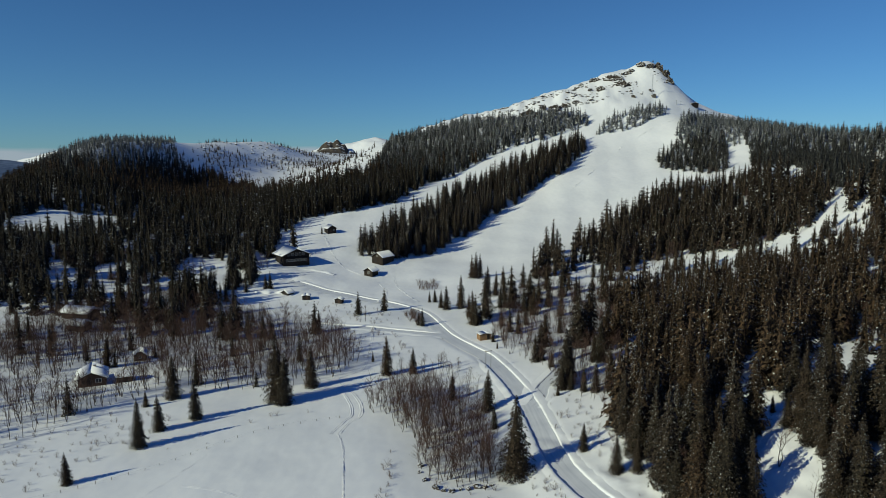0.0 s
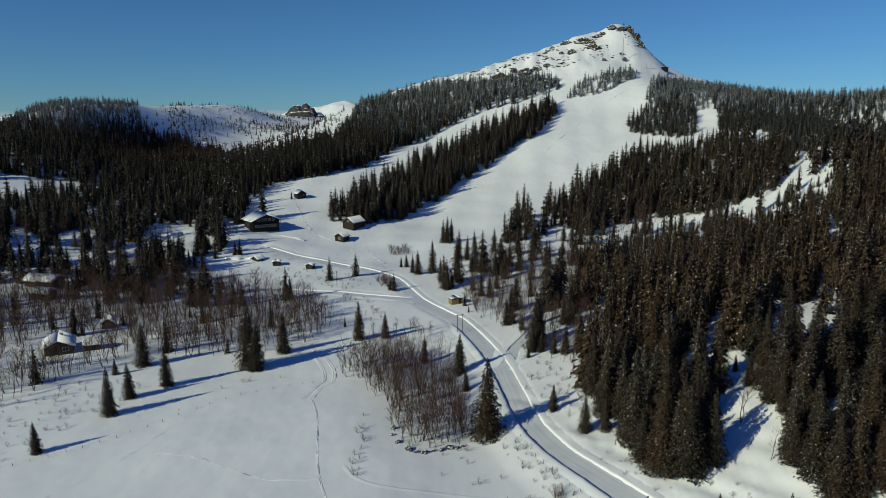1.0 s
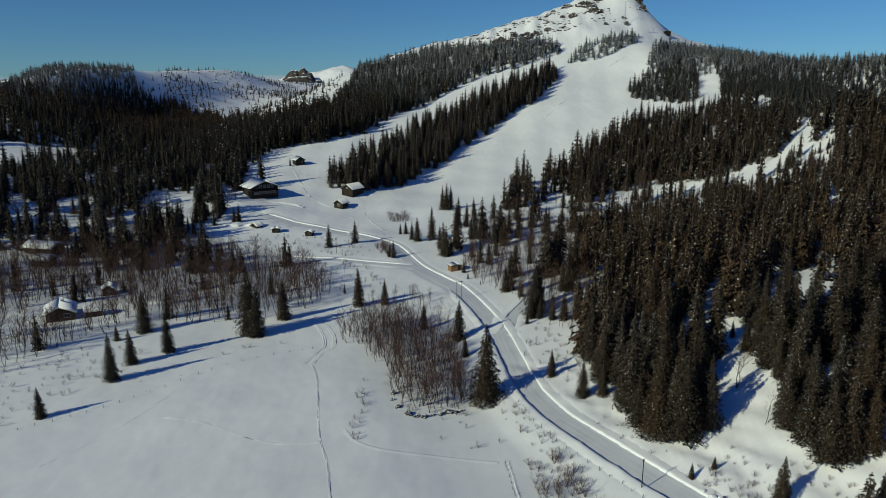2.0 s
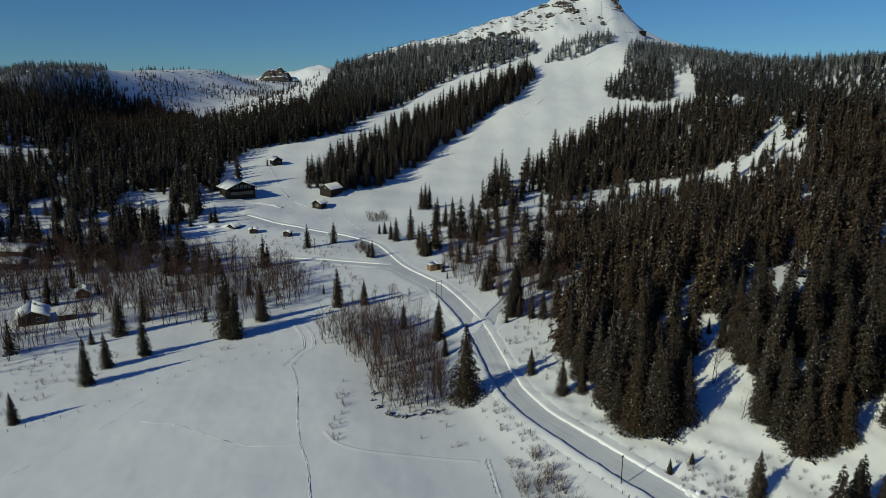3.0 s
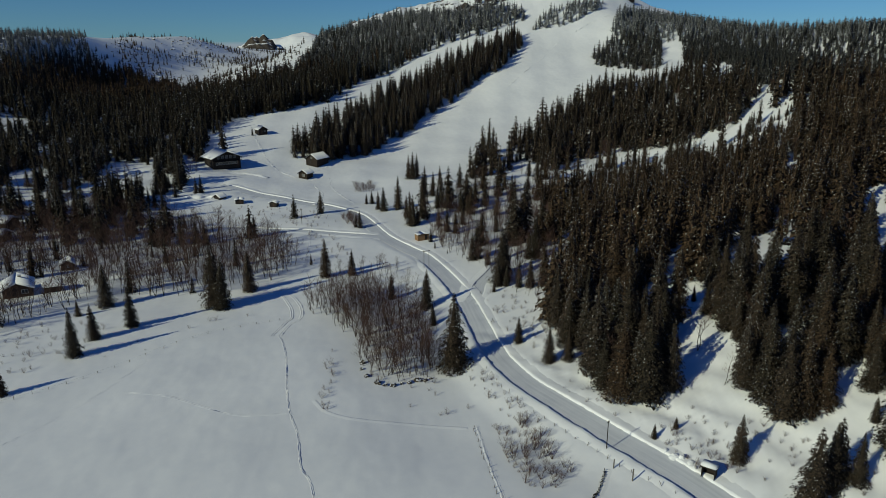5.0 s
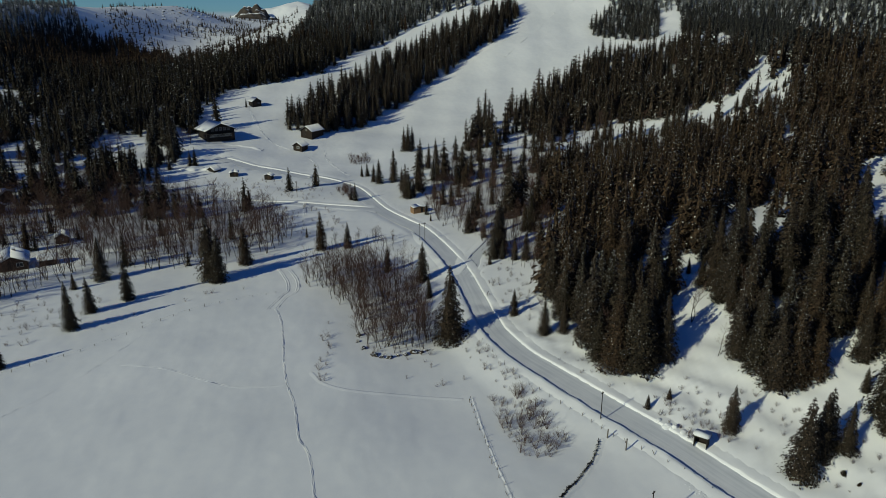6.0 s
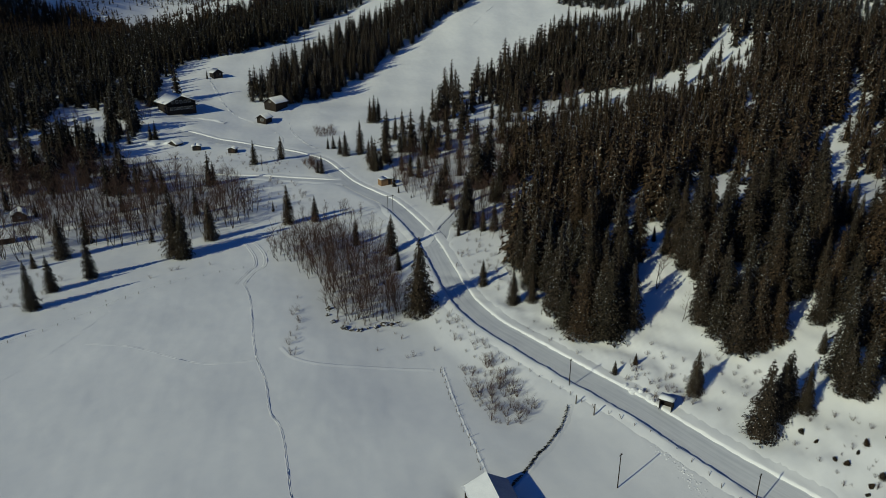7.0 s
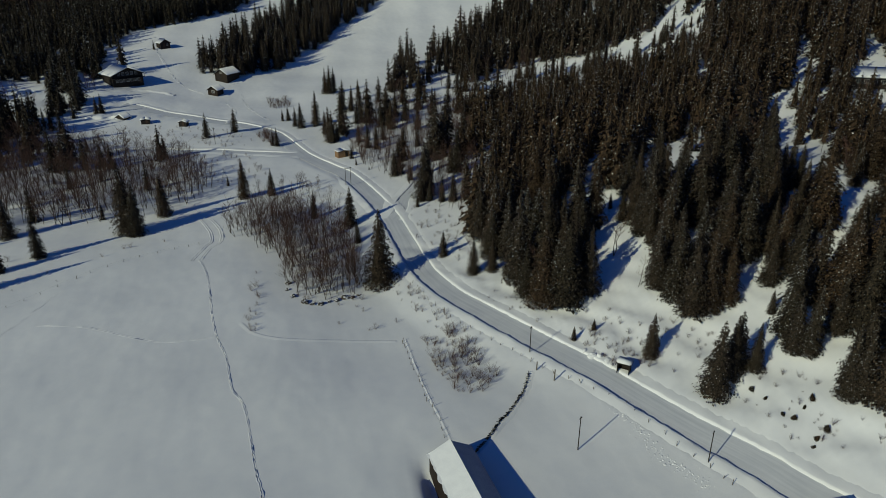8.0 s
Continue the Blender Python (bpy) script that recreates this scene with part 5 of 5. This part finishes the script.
# ---- rocks and the far distance ----
def outcrop(x, y, w, d, h, turn, seed, label):
    bm = bmesh.new()
    bmesh.ops.create_icosphere(bm, subdivisions=4, radius=1.0)
    for v in bm.verts:
        p = v.co.copy()
        q = p * 1.7 + Vector((seed * 7.1, seed * 3.3, 0))
        crag = 0.45 * noise.noise(q) + 0.35 * abs(noise.noise(q * 2.3)) - 0.25 * abs(noise.noise(q * 4.1)) + 0.12 * noise.noise(q * 9)
        p *= 0.8 + crag
        p.z += 0.22 * abs(noise.noise(q * 3.1)) - 0.1 * abs(noise.noise(q * 6.3))
        v.co = Vector((p.x * w, p.y * d, p.z * h * 1.15))
    ob = part("rock_outcrop", bm, ROCK, None, label)
    ob.matrix_basis = pose(x, y, ground_z(x, y) - 0.4 * h, 0, 0, turn)
    return tagged(ob, label, "rock", "rock outcrops on the mountain")


CRAGS = [(69, 552, 7.4, 5.1), (55, 554, 3.2, 2.0), (80, 556, 2.8, 3.1), (90, 552, 6.0, 2.6), (97, 554, 3.3, 2.6), (40, 572, 3.8, 2.1), (107, 558, 2.8, 1.6), (131, 598, 5.6, 1.7), (144, 590, 7.6, 2.8), (149, 580, 5.5, 2.5), (131, 576, 3.9, 1.9), (122, 577, 2.4, 1.3),
         (158, 598, 3.6, 1.4), (190, 597, 4.0, 2.7), (184, 600, 3.1, 2.3), (176, 598, 2.6, 1.4), (22, 640, 3.8, 1.5), (3, 645, 3.3, 1.5), (-18, 630, 3.1, 1.4), (133, 561, 2.4, 1.3), (154, 562, 1.9, 1.3), (171, 574, 2.5, 1.1), (119, 598, 2.5, 1.1), (193, 592, 2.6, 2.8), (170, 601, 3.4, 1.4), (178, 599, 3.0, 1.6), (186, 598, 2.6, 2.2), (194, 591, 2.4, 2.4), (162, 600, 3.0, 1.2), (189, 595, 2.2, 2.6)]
for k, (x, y, w, h) in enumerate(CRAGS):
    outcrop(x, y, w * 1.15, w * 0.8, h * 1.5, -20 + 13 * (k % 4), k + 1, "brown craggy rock breaking through the mountain snow")


BOULDER_FIELD = [(-40, 600), (-12, 612), (37, 606), (84, 600), (132, 600), (175, 598), (194, 590), (169, 570), (125, 555), (97, 550), (52, 552), (8, 590)]


def boulder_shape(seed):
    bm = bmesh.new()
    bmesh.ops.create_icosphere(bm, subdivisions=2, radius=1.0)
    for v in bm.verts:
        q = v.co * 1.4 + Vector((seed * 5.0, 0, seed))
        v.co *= 0.75 + 0.5 * noise.noise(q)
        v.co.z *= 0.7
    bmesh.ops.triangulate(bm, faces=bm.faces)
    bm.verts.index_update()
    out = np.array([v.co for v in bm.verts]), np.array([[v.index for v in f.verts] for f in bm.faces], dtype=np.int32), np.zeros(len(bm.faces), dtype=np.int32)
    bm.free()
    return out


x, y, rng = scatter(BOULDER_FIELD, 2.5, 51, (), 0.0)
cluster = np.array([noise.noise(Vector((u / 16, v / 9, 7.0))) for u, v in zip(x, y)]) + rng.normal(0, 0.15, len(x)) > 0.1
x, y = x[cluster], y[cluster]
plant("boulders", [boulder_shape(k) for k in range(5)], x, y, rng.uniform(0.35, 1.35, len(x)), rng, [ROCK], "small dark boulders in the mountain snow", "rock", (0.9, 1.7))


x, y, rng = scatter(RIDGE_NORTH, 6.0, 52, (), 0.0)
cluster = np.array([noise.noise(Vector((u / 40, v / 25, 2.0))) for u, v in zip(x, y)]) + rng.normal(0, 0.2, len(x)) > 0.08
x, y = x[cluster], y[cluster]
plant("boulders", [boulder_shape(k) for k in range(5)], x, y, rng.uniform(0.5, 1.5, len(x)), rng, [ROCK], "dark boulders strewn over the white ridge", "rock", (0.9, 2.0))


def far_hill(name, x, y, wide, deep, base, top, seed, mat, label, rough=0.25, steep=1.6):
    """A distant hill: a grid raised to a ridged dome."""
    n = 48
    rng = np.linspace(-1, 1, n)
    verts, faces = [], []
    for v in rng:
        for u in rng:
            r = math.hypot(u, v)
            k = max(0.0, 1 - r ** steep) ** 1.1
            k *= 1 + rough * noise.noise(Vector((u * 2.5 + seed, v * 2.5, 0))) + 0.5 * rough * noise.noise(Vector((u * 7 + seed, v * 7, 1)))
            verts.append((x + u * wide, y + v * deep, base + (top - base) * k))
    for j in range(n - 1):
        for i in range(n - 1):
            a = j * n + i
            faces.append((a, a + 1, a + 1 + n, a + n))
    return tagged(new(name, mesh(name, verts, faces, mat, smooth=True)), label, "mountain", kind="structure")


far_hill("far_crag", -305, 1900, 72, 46, 62, 97, 3, BARE_ROCK, "dark rocky knob beyond the white ridge", 0.5, 3.5)
far_hill("far_mountain", -378, 3600, 380, 200, 20, 170, 5, SNOW, "white mountain far in the distance", 0.12)
# These wooded hills carry the haze in their blue colour.
far_hill("far_hills", -2900, 4000, 1500, 500, -60, 62, 7, HAZY_WOODS, "wooded hills on the horizon, coloured blue for haze", 0.3)
far_hill("far_hills", -2300, 4300, 900, 300, -60, 78, 9, SNOW, "pale snowy hills on the horizon", 0.5)


# ---- small things on the snow ----
FOOTPRINTS = [(39.0, 69.5), (39.9, 67.0), (40.6, 61.9), (42.1, 58.6), (44.0, 55.0)]
prints = glide(FOOTPRINTS, 0.22)
rng = np.random.default_rng(61)
fx, fy = np.repeat(prints[:, 0], 4) + rng.normal(0, 0.55, 4 * len(prints)), np.repeat(prints[:, 1], 4) + rng.normal(0, 0.3, 4 * len(prints))
plant("trampled_snow", [boulder_shape(20 + k) for k in range(3)], fx, fy, rng.uniform(0.26, 0.37, len(fx)), rng, [SNOW], "trampled lumpy snow beside the road", "snow", (0.5, 1.1))
# The fourth line is a raised strip imitating the spruce strip's shadow edge.
for line in ([(-60.1, 341.3), (-56.2, 329.4), (-51.8, 315.9), (-48.0, 306.0), (-42.9, 297.2), (-35.0, 289.3)], [(-9.0, 248.0), (-15.0, 262.0), (-19.0, 276.0), (-21.0, 290.0)], [(-24.0, 246.0), (-22.0, 262.0), (-27.0, 280.0)],
             [(-27.0, 300.0), (-17.5, 314.0), (-2.5, 338.5), (15.5, 367.5), (28.5, 384.0), (43.0, 405.5), (66.0, 432.0)], [(79.0, 420.0), (104.0, 455.0), (128.0, 488.0), (153.0, 507.0), (172.0, 517.0)]):
    tagged(ribbon("snow_track", glide(line, 0.8), np.array([-2.2, -1.3, -0.9, -0.35, 0.35, 0.9, 1.3, 2.2]) * 0.32, np.array([-0.04, 0.0, 0.08, -0.02, -0.02, 0.08, 0.0, -0.04]), SNOW, wobble=0.12), "strip pressed into the snow: sled and piste tracks, one standing in for a shadow edge", "snow track", kind="structure")


for line in ([(-44.8, 110.6), (-36.6, 108.2), (-27.9, 102.8), (-23.0, 100.4), (-15.5, 100.2)], [(-57.2, 95.4), (-53.0, 102.2), (-48.5, 110.6), (-44.5, 123.0)]):
    tagged(ribbon("snow_track", glide(line, 0.5), np.array([-0.3, -0.18, -0.1, 0.1, 0.18, 0.3]), np.array([-0.03, 0.03, 0.006, 0.006, 0.03, -0.03]), SNOW, wobble=0.03), "faint single track wandering over the snow field", "snow track", kind="structure")


def snow_mound(x, y, wide, deep, high, seed, label):
    bm = bmesh.new()
    bmesh.ops.create_icosphere(bm, subdivisions=4, radius=1.0)
    for v in bm.verts:
        q = v.co * 1.6 + Vector((seed, 0, 0))
        v.co *= 0.9 + 0.25 * noise.noise(q) + 0.08 * noise.noise(q * 3)
        v.co.x, v.co.y, v.co.z = v.co.x * wide, v.co.y * deep, v.co.z * high
    ob = part("snow_mound", bm, SNOW, None, label, smooth=True)
    ob.matrix_basis = pose(x, y, ground_z(x, y) - 0.25 * high, 0, 0, 17 * seed)
    return tagged(ob, label, "snow mound")


for k, (x, y, w, d, h) in enumerate(((-67.0, 256.0, 5.5, 2.6, 1.3), (-60.5, 256.5, 4.0, 2.5, 1.2), (-72.5, 262.5, 5.0, 2.2, 1.3), (-104.0, 276.0, 6.0, 3.5, 1.8), (-98.0, 282.0, 5.0, 3.0, 1.6))):
    snow_mound(x, y, w, d, h, k + 1, "rounded mound of drifted snow")


def stone(x, y, size, seed):
    bm = bmesh.new()
    bmesh.ops.create_icosphere(bm, subdivisions=3, radius=1.0)
    for v in bm.verts:
        q = v.co * 1.5 + Vector((seed * 3.7, 0, 0))
        v.co *= 0.75 + 0.45 * noise.noise(q) + 0.15 * noise.noise(q * 3)
        v.co.z *= 0.7
    ob = part("stone", bm, BARE_ROCK, None)
    ob.matrix_basis = pose(x, y, ground_z(x, y) + 0.05, 0, 0, 40 * seed) @ Matrix.Diagonal((size, size * 0.8, size, 1))
    tagged(ob, "dark stone half covered by snow below the birches", "stone", "stones below the birch clump")


for k, (x, y) in enumerate(((-4.2, 115.6), (-3.2, 112.7), (-1.3, 110.0), (0.1, 109.2), (1.5, 109.1), (3.0, 109.9), (4.4, 110.3), (5.9, 111.1), (7.2, 111.0), (-4.0, 118.3), (8.4, 111.8))):
    stone(x, y, 0.55 + 0.45 * ((k * 7) % 5) / 4, k + 1)

# Lift posts by the saddle hut, and a leaning road marker.
for k, (x, y) in enumerate(((188.3, 559.9), (192.7, 562.2))):
    post = tagged(new("lift_post"), "steel post of the ski lift on the saddle", "post", "lift posts")
    post.matrix_basis = pose(x, y, ground_z(x, y) - 0.3, 0, 0, 20)
    part("shaft", rod(bmesh.new(), (0, 0, 0), (0, 0, 4.4), 0.16, 0.13, 8), STEEL, post)
    part("crossarm", boxed(-1.0, 1.0, -0.08, 0.08, 4.2, 4.4), STEEL, post)
marker = tagged(new("tripod_marker"), "small three-legged wooden marker beside the road", "marker")
marker.matrix_basis = pose(22.6, 130.5, ground_z(22.6, 130.5) - 0.1)
for k in range(3):
    part("leg", rod(bmesh.new(), (0.45 * math.cos(2.094 * k), 0.45 * math.sin(2.094 * k), 0), (0, 0, 1.15), 0.04, 0.03, 5), GREY_WOOD, marker)
cairn = tagged(new("summit_cairn"), "little stone cairn on the mountain top", "cairn")
cairn.matrix_basis = pose(181.0, 603.0, ground_z(181.0, 603.0) + 0.9)
for k in range(4):
    part("stone", rod(bmesh.new(), (0, 0, 0.5 * k), (0.05, 0, 0.5 * k + 0.5), 0.6 - 0.12 * k, 0.55 - 0.12 * k, 7), ROCK, cairn)
for k, (x, y, w, h) in enumerate(((40.3, 80.8, 0.9, 0.6), (41.2, 80.3, 0.7, 0.8), (41.9, 79.1, 0.8, 0.5), (39.6, 82.2, 0.6, 0.45), (42.0, 78.0, 0.5, 0.4))):
    snow_mound(x, y, w, 0.7 * w, h, k + 11, "lump of ploughed snow heaped beside the shelter")
